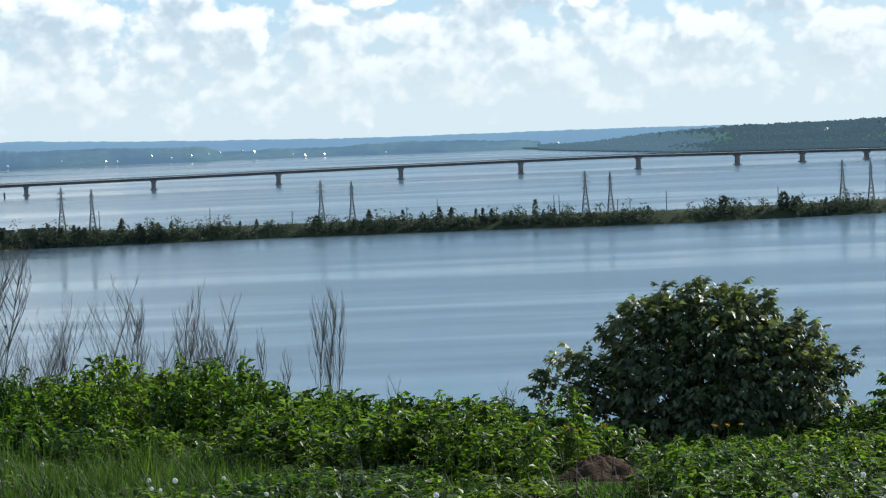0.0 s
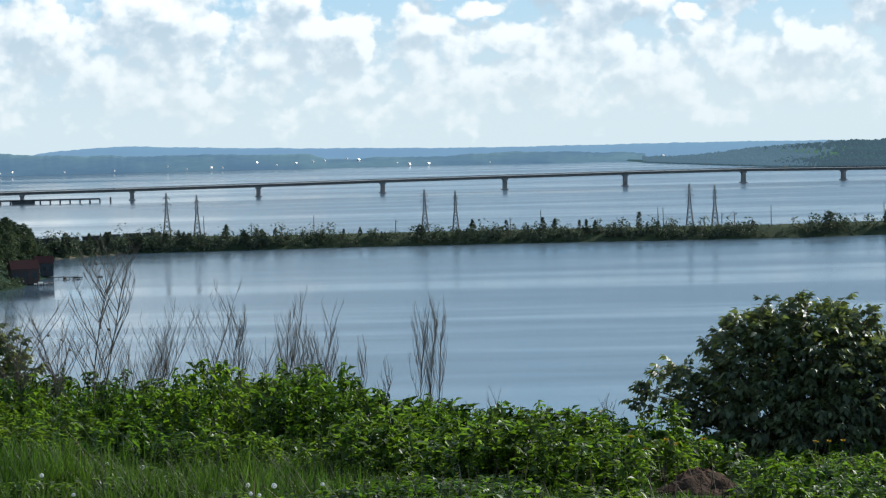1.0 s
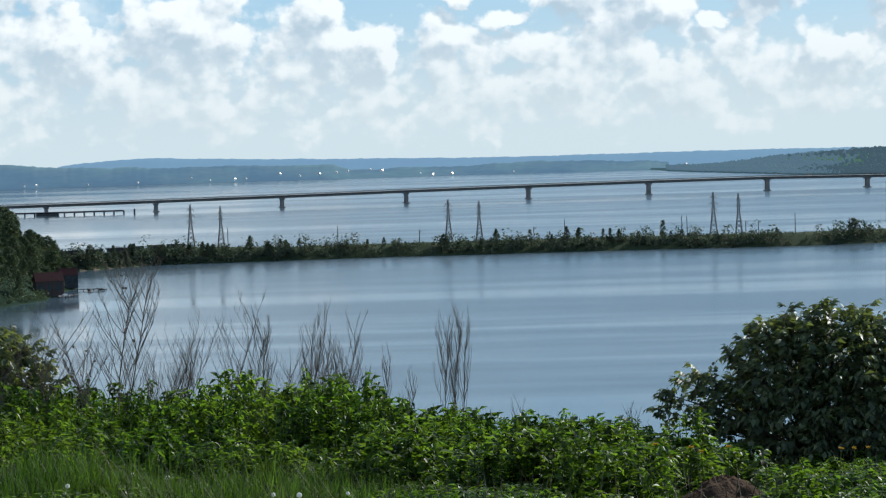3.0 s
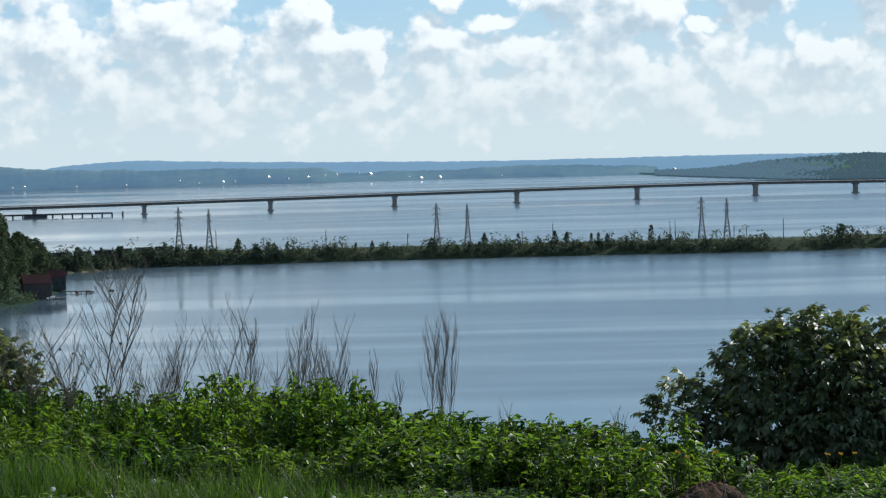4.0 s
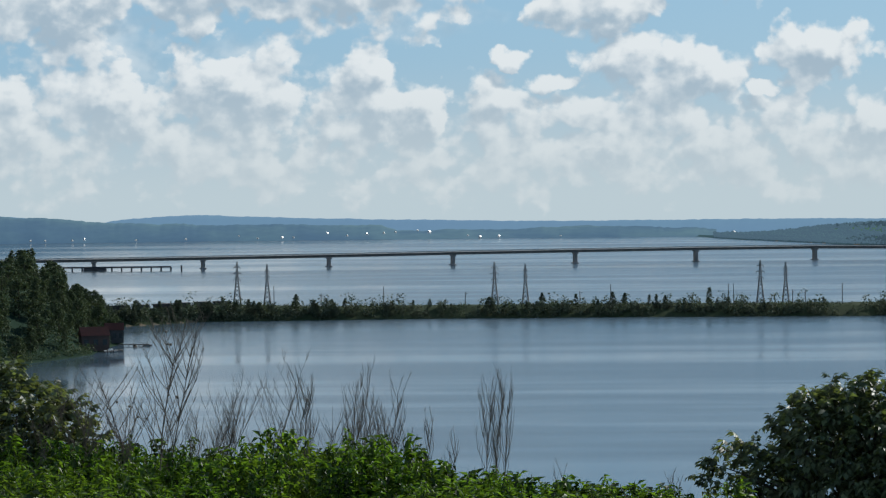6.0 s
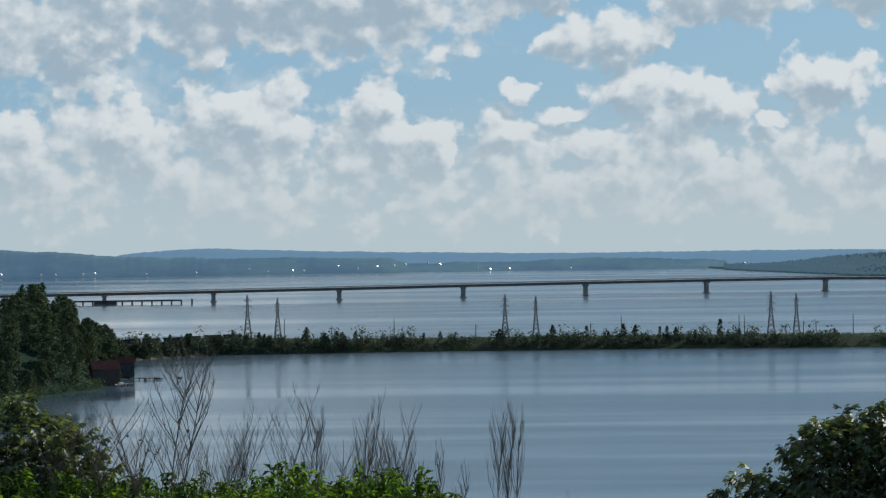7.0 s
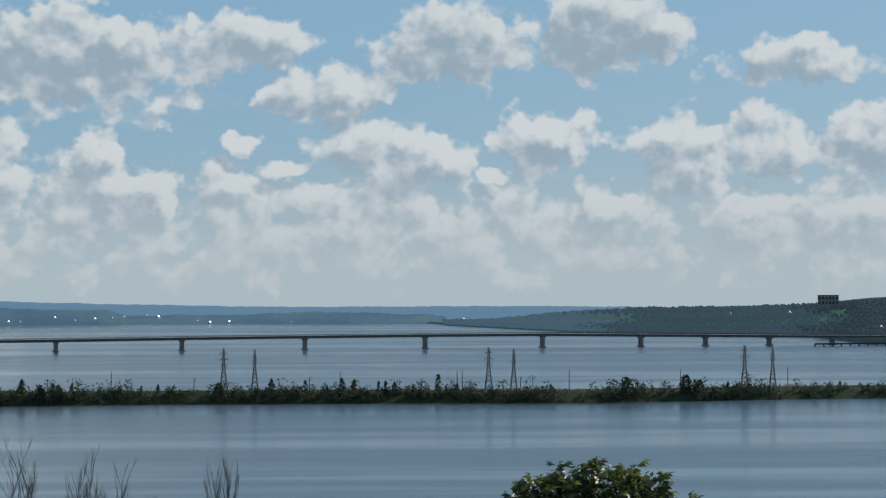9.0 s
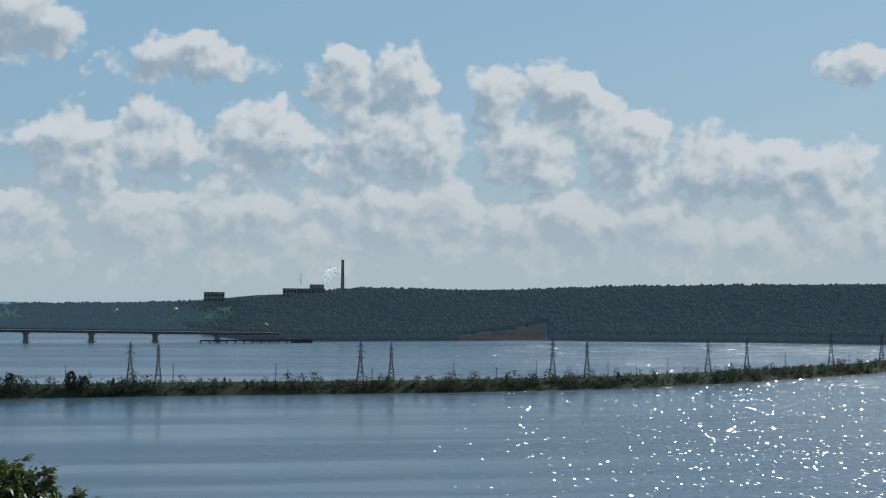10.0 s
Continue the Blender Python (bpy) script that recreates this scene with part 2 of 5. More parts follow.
    tilt = vec("MULTIPLY", vec("SUBTRACT", vo.outputs["Color"], (0.28, 0.98, 0.5)), (0.9, 0.66, 0))
    sc = N("ShaderNodeVectorMath")
    sc.operation = "SCALE"
    L(tilt, sc.inputs[0]), L(amp.outputs[0], sc.inputs["Scale"])
    nrm = N("ShaderNodeVectorMath")
    nrm.operation = "NORMALIZE"
    L(vec("ADD", sc.outputs[0], (0, 0, 1)), nrm.inputs[0])
    L(nrm.outputs[0], b.inputs["Normal"])
    return m


M_WATER = water_material()
M_TURF = material("turf", (0.03, 0.045, 0.014), (0.045, 0.036, 0.02), 0.95, 0.8, 0.6, bump=0.6, bump_scale=6, spec=0.05)
M_SOIL = material("dry_soil", (0.07, 0.046, 0.032), (0.035, 0.024, 0.018), 1.0, 3.0, 0.7, bump=0.9, bump_scale=14, spec=0.03)
M_BANK = material("embankment_grass", (0.032, 0.046, 0.022), (0.045, 0.055, 0.03), 0.95, 0.05, 0.5, spec=0.03)
M_SAND = material("sandy_shore", (0.22, 0.17, 0.11), (0.15, 0.12, 0.08), 0.95, 0.08, 0.4, spec=0.05)
M_CLAY = material("bare_clay_slope", (0.076, 0.074, 0.076), (0.055, 0.055, 0.058), 1.0, 0.02, 0.5, spec=0.0)
M_FLOOR = material("wooded_ground", (0.018, 0.034, 0.024), (0.03, 0.05, 0.028), 0.95, 0.01, 0.5, spec=0.02)
# air haze over the distant land is painted in as bluish emission
M_MEADOW = material("meadow_haze_glow", (0.06, 0.11, 0.03), (0.035, 0.065, 0.025), 1.0, 0.006, 0.4, spec=0.0, glow=(0.03, 0.06, 0.065))
M_WOODS = material("woodland_leaves_haze_glow", (0.017, 0.029, 0.025), (0.026, 0.041, 0.028), 1.0, 0.009, 0.5, island=0.2, spec=0.05, glow=(0.026, 0.040, 0.053))
M_WOODS_MID = material("woodland_mid_haze_glow", (0.014, 0.031, 0.026), (0.024, 0.046, 0.028), 1.0, 0.009, 0.5, island=0.2, spec=0.0, glow=(0.044, 0.07, 0.093))
M_WOODS_FAR = material("woodland_far_haze_glow", (0.014, 0.031, 0.026), (0.024, 0.046, 0.028), 1.0, 0.009, 0.5, island=0.18, spec=0.0, glow=(0.072, 0.115, 0.155))
M_HILL = material("wooded_ground_haze_glow", (0.016, 0.03, 0.024), (0.026, 0.045, 0.026), 1.0, 0.009, 0.4, spec=0.0, glow=(0.03, 0.055, 0.074))
M_SCRUB = material("embankment_scrub", (0.078, 0.10, 0.068), (0.12, 0.13, 0.085), 0.85, 0.05, 0.5, island=0.5, spec=0.2, through_light=0.15, tint=(1.1, 1.2, 0.7))
M_SHRUB = material("shrub_leaves", (0.068, 0.096, 0.052), (0.11, 0.13, 0.065), 0.8, 0.05, 0.5, island=0.5, spec=0.2, through_light=0.15, tint=(1.1, 1.2, 0.7))
M_BARK = material("bark", (0.07, 0.055, 0.04), (0.035, 0.03, 0.024), 0.95, 4, 0.6)
# backdrop ridges: haze painted into both a bluish base colour and emission
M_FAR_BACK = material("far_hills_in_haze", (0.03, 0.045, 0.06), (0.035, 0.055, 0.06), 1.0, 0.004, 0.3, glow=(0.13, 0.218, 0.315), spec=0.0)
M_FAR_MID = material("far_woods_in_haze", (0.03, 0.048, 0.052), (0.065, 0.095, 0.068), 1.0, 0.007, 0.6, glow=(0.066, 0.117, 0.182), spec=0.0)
M_CONC = material("weathered_concrete", (0.26, 0.25, 0.24), (0.17, 0.165, 0.16), 0.85, 0.15, 0.5, bump=0.2, bump_scale=2)
M_STEEL = material("galvanised_steel", (0.09, 0.092, 0.095), (0.06, 0.06, 0.062), 0.75, 0.6, 0.4, metal=0.2)
M_DARK = material("dark_painted_steel", (0.05, 0.05, 0.055), (0.03, 0.028, 0.028), 0.6, 0.4, 0.5)
M_WOODPOST = material("grey_timber", (0.12, 0.10, 0.085), (0.07, 0.06, 0.05), 0.9, 1.2, 0.5)
M_WHITE = material("white_wall", (0.75, 0.75, 0.73), (0.62, 0.62, 0.60), 0.6, 0.2, 0.3)
M_ROOF = material("red_roof", (0.11, 0.025, 0.022), (0.07, 0.02, 0.018), 0.7, 0.5, 0.4)
M_TIN = material("bright_tin_roof", (0.85, 0.85, 0.85), (0.7, 0.7, 0.7), 0.55, 0.4, 0.2, metal=0.9)
M_BRICK = material("brown_brick", (0.10, 0.065, 0.055), (0.07, 0.05, 0.045), 0.9, 0.3, 0.5)
M_WORKS = material("grey_works_wall", (0.27, 0.26, 0.275), (0.2, 0.2, 0.215), 0.9, 0.1, 0.4, spec=0.05)
# the steam's sunlit white is put in as emission
M_STEAM = material("self_lit_steam", (0.9, 0.9, 0.9), (0.85, 0.85, 0.85), 1.0, 0.2, 0.1, spec=0.0, glow=(0.25, 0.27, 0.28))
M_GLASS = material("dark_window_glass", (0.03, 0.035, 0.04), (0.02, 0.025, 0.03), 0.1, 0.5, 0.2)


# ---- building helpers ----
def mesh_from(name, verts, faces, mats=(), index=None, smooth=False):
    me = bpy.data.meshes.new(name)
    if isinstance(faces, np.ndarray):
        verts = np.ascontiguousarray(verts, dtype=np.float32)
        k = faces.shape[1]
        me.vertices.add(len(verts))
        me.vertices.foreach_set("co", verts.ravel())
        me.loops.add(faces.size)
        me.loops.foreach_set("vertex_index", np.ascontiguousarray(faces, dtype=np.int32).ravel())
        me.polygons.add(len(faces))
        me.polygons.foreach_set("loop_start", np.arange(0, faces.size, k, dtype=np.int32))
        me.update(calc_edges=True)
    else:
        me.from_pydata([tuple(v) for v in verts], [], faces)
        me.update()
    for m in mats:
        me.materials.append(m)
    if index is not None:
        me.polygons.foreach_set("material_index", np.asarray(index, dtype=np.int32))
    if smooth:
        me.polygons.foreach_set("use_smooth", np.ones(len(me.polygons), dtype=bool))
    return me


def part(name, bm, mat, parent=None, label="", smooth=False):
    me = bm
    if isinstance(bm, bmesh.types.BMesh):
        me = bpy.data.meshes.new(name)
        bm.to_mesh(me)
        bm.free()
    if mat is not None and not me.materials:
        me.materials.append(mat)
    ob = new(name, me)
    if parent is not None:
        ob.parent = parent
    if label:
        ob["label"] = label
    return ob


def thing(name, label, category, group="", at=(0, 0, 0), turn=0.0, kind=""):
    ob = tagged(new(name), label, category, group, kind)
    ob.matrix_basis = pose(*at, 0, 0, turn)
    return ob


def box(bm, size, at, turn=0.0, bevel=0.0):
    g = bmesh.ops.create_cube(bm, size=1.0, matrix=pose(*at, 0, 0, turn) @ Matrix.Diagonal((*size, 1)))
    if bevel:
        es = list({e for v in g["verts"] for e in v.link_edges})
        bmesh.ops.bevel(bm, geom=es, offset=bevel, segments=1, affect="EDGES")
    return g


def bar(bm, a, b, r, r2=None, n=4):
    a, b = Vector(a), Vector(b)
    d = b - a
    m = Matrix.Translation((a + b) / 2) @ d.to_track_quat("Z", "Y").to_matrix().to_4x4()
    bmesh.ops.create_cone(bm, cap_ends=True, segments=n, radius1=r, radius2=r if r2 is None else r2, depth=d.length, matrix=m)


def tube(points, radii, n=5):
    """A tapered tube along points: verts, quads."""
    P, V, F = np.array(points, float), [], []
    for i, p in enumerate(P):
        t = P[min(i + 1, len(P) - 1)] - P[max(i - 1, 0)]
        t /= np.linalg.norm(t) + 1e-9
        u = np.cross(t, (0.3, 1, 0.2))
        u /= np.linalg.norm(u) + 1e-9
        w = np.cross(t, u)
        for k in range(n):
            a = 2 * math.pi * k / n
            V.append(p + radii[i] * (math.cos(a) * u + math.sin(a) * w))
    for i in range(len(P) - 1):
        for k in range(n):
            F.append((i * n + k, i * n + (k + 1) % n, (i + 1) * n + (k + 1) % n, (i + 1) * n + k))
    return np.array(V), np.array(F)


def joined(pieces):
    V, F, o = [], [], 0
    for v, f in pieces:
        V.append(v), F.append(f + o)
        o += len(v)
    return np.concatenate(V), np.concatenate(F)


def scatter(tv, tf, pos, rot, scale):
    """Copies of a template at positions with rotation matrices (n,3,3) and scales (n,) or (n,3), as one array mesh."""
    scale = np.asarray(scale, float)
    if scale.ndim == 1:
        scale = np.repeat(scale[:, None], 3, 1)
    v = np.einsum("nij,nkj->nki", rot, tv[None] * scale[:, None, :]) + pos[:, None, :]
    f = tf[None] + (np.arange(len(pos)) * len(tv))[:, None, None]
    return v.reshape(-1, 3), f.reshape(-1, tf.shape[1])


def frames_from(direction, up_hint=None):
    """Rotation matrices whose y axis points along direction."""
    d = direction / (np.linalg.norm(direction, axis=1, keepdims=True) + 1e-9)
    h = np.tile((0.0, 0.0, 1.0), (len(d), 1)) if up_hint is None else up_hint
    x = np.cross(d, h)
    x /= np.linalg.norm(x, axis=1, keepdims=True) + 1e-9
    z = np.cross(x, d)
    return np.stack([x, d, z], axis=2)


def spin(n, rng, tilt=0.0):
    a = rng.uniform(0, 2 * math.pi, n)
    R = np.zeros((n, 3, 3))
    R[:, 0, 0], R[:, 0, 1], R[:, 1, 0], R[:, 1, 1], R[:, 2, 2] = np.cos(a), -np.sin(a), np.sin(a), np.cos(a), 1
    if tilt:
        b = rng.normal(0, tilt, n)
        T = np.zeros((n, 3, 3))
        T[:, 0, 0], T[:, 1, 1], T[:, 1, 2], T[:, 2, 1], T[:, 2, 2] = 1, np.cos(b), -np.sin(b), np.sin(b), np.cos(b)
        R = R @ T
    return R


LEAF_V = np.array([(0, 0, 0), (-0.24, 0.45, 0.05), (0, 1.0, -0.12), (0.24, 0.45, 0.05), (0, 0.5, -0.03)])
LEAF_F = np.array([(0, 4, 1), (1, 4, 2), (0, 3, 4), (3, 2, 4)])
SPRAY_V = np.array([(0, 0, 0), (-0.34, 0.45, 0.10), (0, 1.0, -0.15), (0.34, 0.45, 0.10)])
SPRAY_F = np.array([(0, 2, 1), (0, 3, 2)])
BLADE_V = np.array([(-0.5, 0, 0), (0.5, 0, 0), (-0.38, 0.06, 0.5), (0.38, 0.06, 0.5), (0, 0.28, 1.0)])
BLADE_F = np.array([(0, 1, 3), (0, 3, 2), (2, 3, 4)])


def blob_template(seed, n=5, m=4, rough=0.3):
    """A small uneven clump, closed, about 1 wide and standing on z=0."""
    r = np.random.default_rng(seed)
    V = [(0, 0, 0.0)]
    for j in range(1, m):
        ph = math.pi * j / m
        for k in range(n):
            a = 2 * math.pi * (k + 0.5 * (j % 2)) / n
            q = 1 + r.uniform(-rough, rough)
            V.append((0.5 * q * math.sin(ph) * math.cos(a), 0.5 * q * math.sin(ph) * math.sin(a), 0.5 - 0.5 * math.cos(ph) + r.uniform(-0.05, 0.05)))
    V.append((0, 0, 1.0))
    F = [(0, 1 + (k + 1) % n, 1 + k) for k in range(n)]
    for j in range(m - 2):
        for k in range(n):
            a, b = 1 + j * n + k, 1 + j * n + (k + 1) % n
            F += [(a, b, a + n), (b, b + n, a + n)]
    t = len(V) - 1
    F += [(t, t - n + k, t - n + (k + 1) % n) for k in range(n)]
    return np.array(V), np.array(F)


def vnoise(x, y, s, seed=0):
    """Smooth value noise in 0..1 for arrays."""
    x, y = np.asarray(x, float) / s + 1000.3 + seed * 17.1, np.asarray(y, float) / s + 1000.7 + seed * 5.3
    xi, yi = np.floor(x), np.floor(y)
    u, v = x - xi, y - yi
    u, v = u * u * (3 - 2 * u), v * v * (3 - 2 * v)

    def hsh(a, b):
        q = np.sin(a * 127.1 + b * 311.7 + seed * 74.7) * 43758.5453
        return q - np.floor(q)

    return (hsh(xi, yi) * (1 - u) + hsh(xi + 1, yi) * u) * (1 - v) + (hsh(xi, yi + 1) * (1 - u) + hsh(xi + 1, yi + 1) * u) * v


def smooth(a, b, x):
    t = np.clip((np.asarray(x, float) - a) / (b - a), 0, 1)
    return t * t * (3 - 2 * t)


# ---- the lie of the land ----
DAM_X = [-420, -252, -204, -47, 112, 252, 423, 598, 699, 810, 922, 1150, 1500, 2200]
DAM_Y = [1640, 1728, 1781, 1795, 1794, 1782, 1820, 1835, 1860, 1901, 1970, 2150, 2500, 3100]
SHORE_AZ = [4.0, 4.85, 5.5, 6.75, 7.7, 9.0, 10.5, 12.0, 13.1, 13.9, 14.4, 16.8, 19.3, 21.0, 23.0, 25.1, 32.0, 60.0]
SHORE_R = [4700, 4400, 4250, 4030, 3880, 3790, 3720, 3690, 3600, 3380, 3250, 3300, 3375, 3430, 3410, 3440, 3400, 3000]
EDGE_R = [300, 600, 1000, 1300, 1398, 1450, 1505, 1555, 1600, 1660, 1747, 1900, 2000, 2300]
EDGE_AZ = [-60, -35, -18, -11.6, -10.2, -9.0, -8.75, -8.3, -8.6, -8.8, -8.5, -8.8, -11.5, -40]
RIDGE_AZ = [4.0, 4.9, 6.0, 7.3, 8.5, 10.5, 12.5, 14.5, 15.8, 16.8, 19.3, 21.8, 25.0, 30.0, 60.0]
RIDGE_EL = [-1.3, -1.18, -1.09, -0.98, -0.93, -0.88, -0.82, -0.72, -0.62, -0.53, -0.48, -0.42, -0.32, -0.22, -0.1]


def bank(x, y):
    """The top of the bank where the camera stands, and its slope down to the water."""
    r = np.hypot(x, y)
    front = np.maximum(y, 0)
    z = 91.35 - 0.028 * np.minimum(front, 13) - 0.105 * np.clip(front - 13, 0, 7.5) - 0.04 * x * smooth(6, 18, front) * (np.abs(x) < 40)
    z = z - 0.55 * np.maximum(front - 20.5 + 0.25 * np.sin(x * 0.9), 0)
    z = z + 0.10 * (vnoise(x, y, 1.7, 3) - 0.5) + 0.05 * (vnoise(x, y, 0.6, 4) - 0.5)
    return np.maximum(z, -6.0)


def dam_near(x):
    return np.interp(x, DAM_X, DAM_Y)


def land(x, y):
    """Height and kind of ground: 0 turf, 1 embankment, 2 sand, 3 woods, 4 meadow, 5 clay, 6 far woods; 4 and 6 glow as
    haze.
    """
    x, y = np.asarray(x, float), np.asarray(y, float)
    r, az = np.hypot(x, y), np.degrees(np.arctan2(x, y))
    z, kind = bank(x, y), np.zeros(x.shape, int)
    far = (r > 300) & (y > 0)
    z = np.where(far, -6.0, z)
    # wooded shore
    edge = np.interp(r, EDGE_R, EDGE_AZ)
    inside = (edge - az) * r * math.pi / 180
    left = np.where(far & (r < 2300), np.clip(inside * 0.25, -6, 3) + np.clip((inside - 8) * 0.62, 0, 30) + 4 * (vnoise(x, y, 90, 6) - 0.5) * smooth(10, 60, inside), -6)
    kind = np.where((left > z) & far, np.where((inside < 7) & (r > 1610), 2, 3), kind)
    z = np.maximum(z, left)
    # railway embankment
    d = y - dam_near(x)
    rise = np.where((x > -330) & (x < 2100) & (d > -30) & (d < 120), np.minimum(np.clip(d * 0.33, -6, 7 + 2.2 * smooth(-110, -190, x)), np.clip((78 - d) * 0.45, -6, 9.2)), -6)
    kind = np.where((rise > z) & far, np.where((d < 3) & (x < -140), 2, 1), kind)
    z = np.maximum(z, np.where(far, rise, -6))
    # far shore with its wooded ridge
    sr = np.interp(az, SHORE_AZ, SHORE_R)
    top = np.interp(az, RIDGE_AZ, RIDGE_EL)
    ins = r - sr
    rr = np.minimum(sr + 700, 4750)
    ztop = 93 + rr * np.tan(np.radians(top)) - 3
    hill = np.where((az > 4.2) & (r > 2600) & (az < 100), np.clip(ins * 0.12, -6, 3) + (ztop - 3) * smooth(20, 700, ins) ** 0.8 + 9 * (vnoise(x, y, 240, 9) - 0.5) * smooth(60, 300, ins), -6)
    mead = (az > 7) & (az < 14) & (ins > 120) & (vnoise(x, y, 260, 12) > 0.52)
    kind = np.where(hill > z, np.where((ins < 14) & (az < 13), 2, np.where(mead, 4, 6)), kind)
    cut = (az > 18.9) & (az < 20.95) & (ins > 0) & (ins < 50 + 190 * (az - 18.9) / 2.05 + 60 * (vnoise(x, y, 50, 3) - 0.5))
    kind = np.where(cut & (hill > -1), 5, kind)
    z = np.maximum(z, hill)
    return z, kind


def build_ground():
    az = np.concatenate([np.linspace(-180, -30, 20)[:-1], np.linspace(-30, -15, 16)[:-1], np.linspace(-15, 30, 301)[:-1], np.linspace(30, 180, 24)])
    r = np.concatenate([np.linspace(0.0, 11, 14)[:-1], np.linspace(11, 26, 61)[:-1], np.geomspace(26, 1250, 24)[:-1], np.linspace(1250, 2350, 150)[:-1], np.linspace(2350, 4900, 60)])
    A, R = np.meshgrid(np.radians(az), r)
    x, y = R * np.sin(A), R * np.cos(A)
    z, kind = land(x, y)
    n, m = z.shape
    V = np.stack([x, y, z], -1).reshape(-1, 3)
    i = np.arange(n * m).reshape(n, m)
    F = np.stack([i[:-1, :-1], i[:-1, 1:], i[1:, 1:], i[1:, :-1]], -1).reshape(-1, 4)[:, ::-1]
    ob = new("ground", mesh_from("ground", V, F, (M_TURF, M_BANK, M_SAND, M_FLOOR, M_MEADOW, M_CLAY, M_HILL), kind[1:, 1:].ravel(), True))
    tagged(ob, "grassy bank, low railway embankment and wooded shores round a lake", "ground", kind="structure")


build_ground()
lake = new("water", mesh_from("water", [(-4900, -1500, 0), (4900, -1500, 0), (4900, 4950, 0), (-4900, 4950, 0)], [(0, 1, 2, 3)], (M_WATER,)))
tagged(lake, "wide blue-grey lake water with smooth wind lanes", "water", kind="structure")


# ---- hills beyond the lake ----
def ridge(name, label, mat, azs, els, r0, depth, seed, jag):
    a = np.arange(azs[0], azs[-1], 0.05)
    e = np.interp(a, azs, els)
    rt = r0 + depth
    top = 93 + rt * np.tan(np.radians(e)) + jag * (vnoise(a, a * 0, 0.09, seed) - 0.5) + 1.6 * jag * (vnoise(a, a * 0, 0.5, seed + 1) - 0.5)
    rows = []
    for k, q in ((0.0, 0.0), (0.06, 0.12), (0.35, 0.5), (0.7, 0.85), (1.0, 1.0), (1.25, 0.5)):
        rr = r0 + depth * k + 18 * (vnoise(a, a * 0 + k, 0.4, seed + 2) - 0.5)
        zz = np.maximum(top, 2) * q - (1.0 if k == 0 else 0)
        rows.append(np.stack([rr * np.sin(np.radians(a)), rr * np.cos(np.radians(a)), zz], -1))
    V = np.concatenate(rows)
    m = len(a)
    i = np.arange(len(rows) * m).reshape(len(rows), m)
    F = np.stack([i[:-1, :-1], i[:-1, 1:], i[1:, 1:], i[1:, :-1]], -1).reshape(-1, 4)
    tagged(new(name, mesh_from(name, V, F, (mat,), None, False)), label, "backdrop", kind="structure")


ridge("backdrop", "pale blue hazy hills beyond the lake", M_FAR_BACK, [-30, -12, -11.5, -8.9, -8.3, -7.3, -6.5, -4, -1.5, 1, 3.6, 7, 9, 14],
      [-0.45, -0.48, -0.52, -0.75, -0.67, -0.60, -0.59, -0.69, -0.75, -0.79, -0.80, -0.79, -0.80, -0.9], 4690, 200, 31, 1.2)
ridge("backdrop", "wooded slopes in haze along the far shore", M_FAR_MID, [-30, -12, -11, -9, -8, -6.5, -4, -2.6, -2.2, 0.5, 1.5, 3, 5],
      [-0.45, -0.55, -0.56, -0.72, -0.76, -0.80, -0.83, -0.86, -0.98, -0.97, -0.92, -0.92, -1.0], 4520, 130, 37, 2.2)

# ---- bridge ----
BRIDGE_O, BRIDGE_H = (-194.5, 2993.9), 1.40679
PIERS = [(-525, 12.0), (-441, 12.3), (-357, 12.6), (-273, 12.9), (-147, 13.4), (0, 14.3), (147, 15.5), (294, 16.4), (441, 17.0), (588, 17.0), (714, 15.2), (798, 14.1), (882, 12.9), (966, 11.9), (1050, 11.2)]


def along(s, side=0.0):
    return (BRIDGE_O[0] + s * math.sin(BRIDGE_H) + side * math.cos(BRIDGE_H), BRIDGE_O[1] + s * math.cos(BRIDGE_H) - side * math.sin(BRIDGE_H))


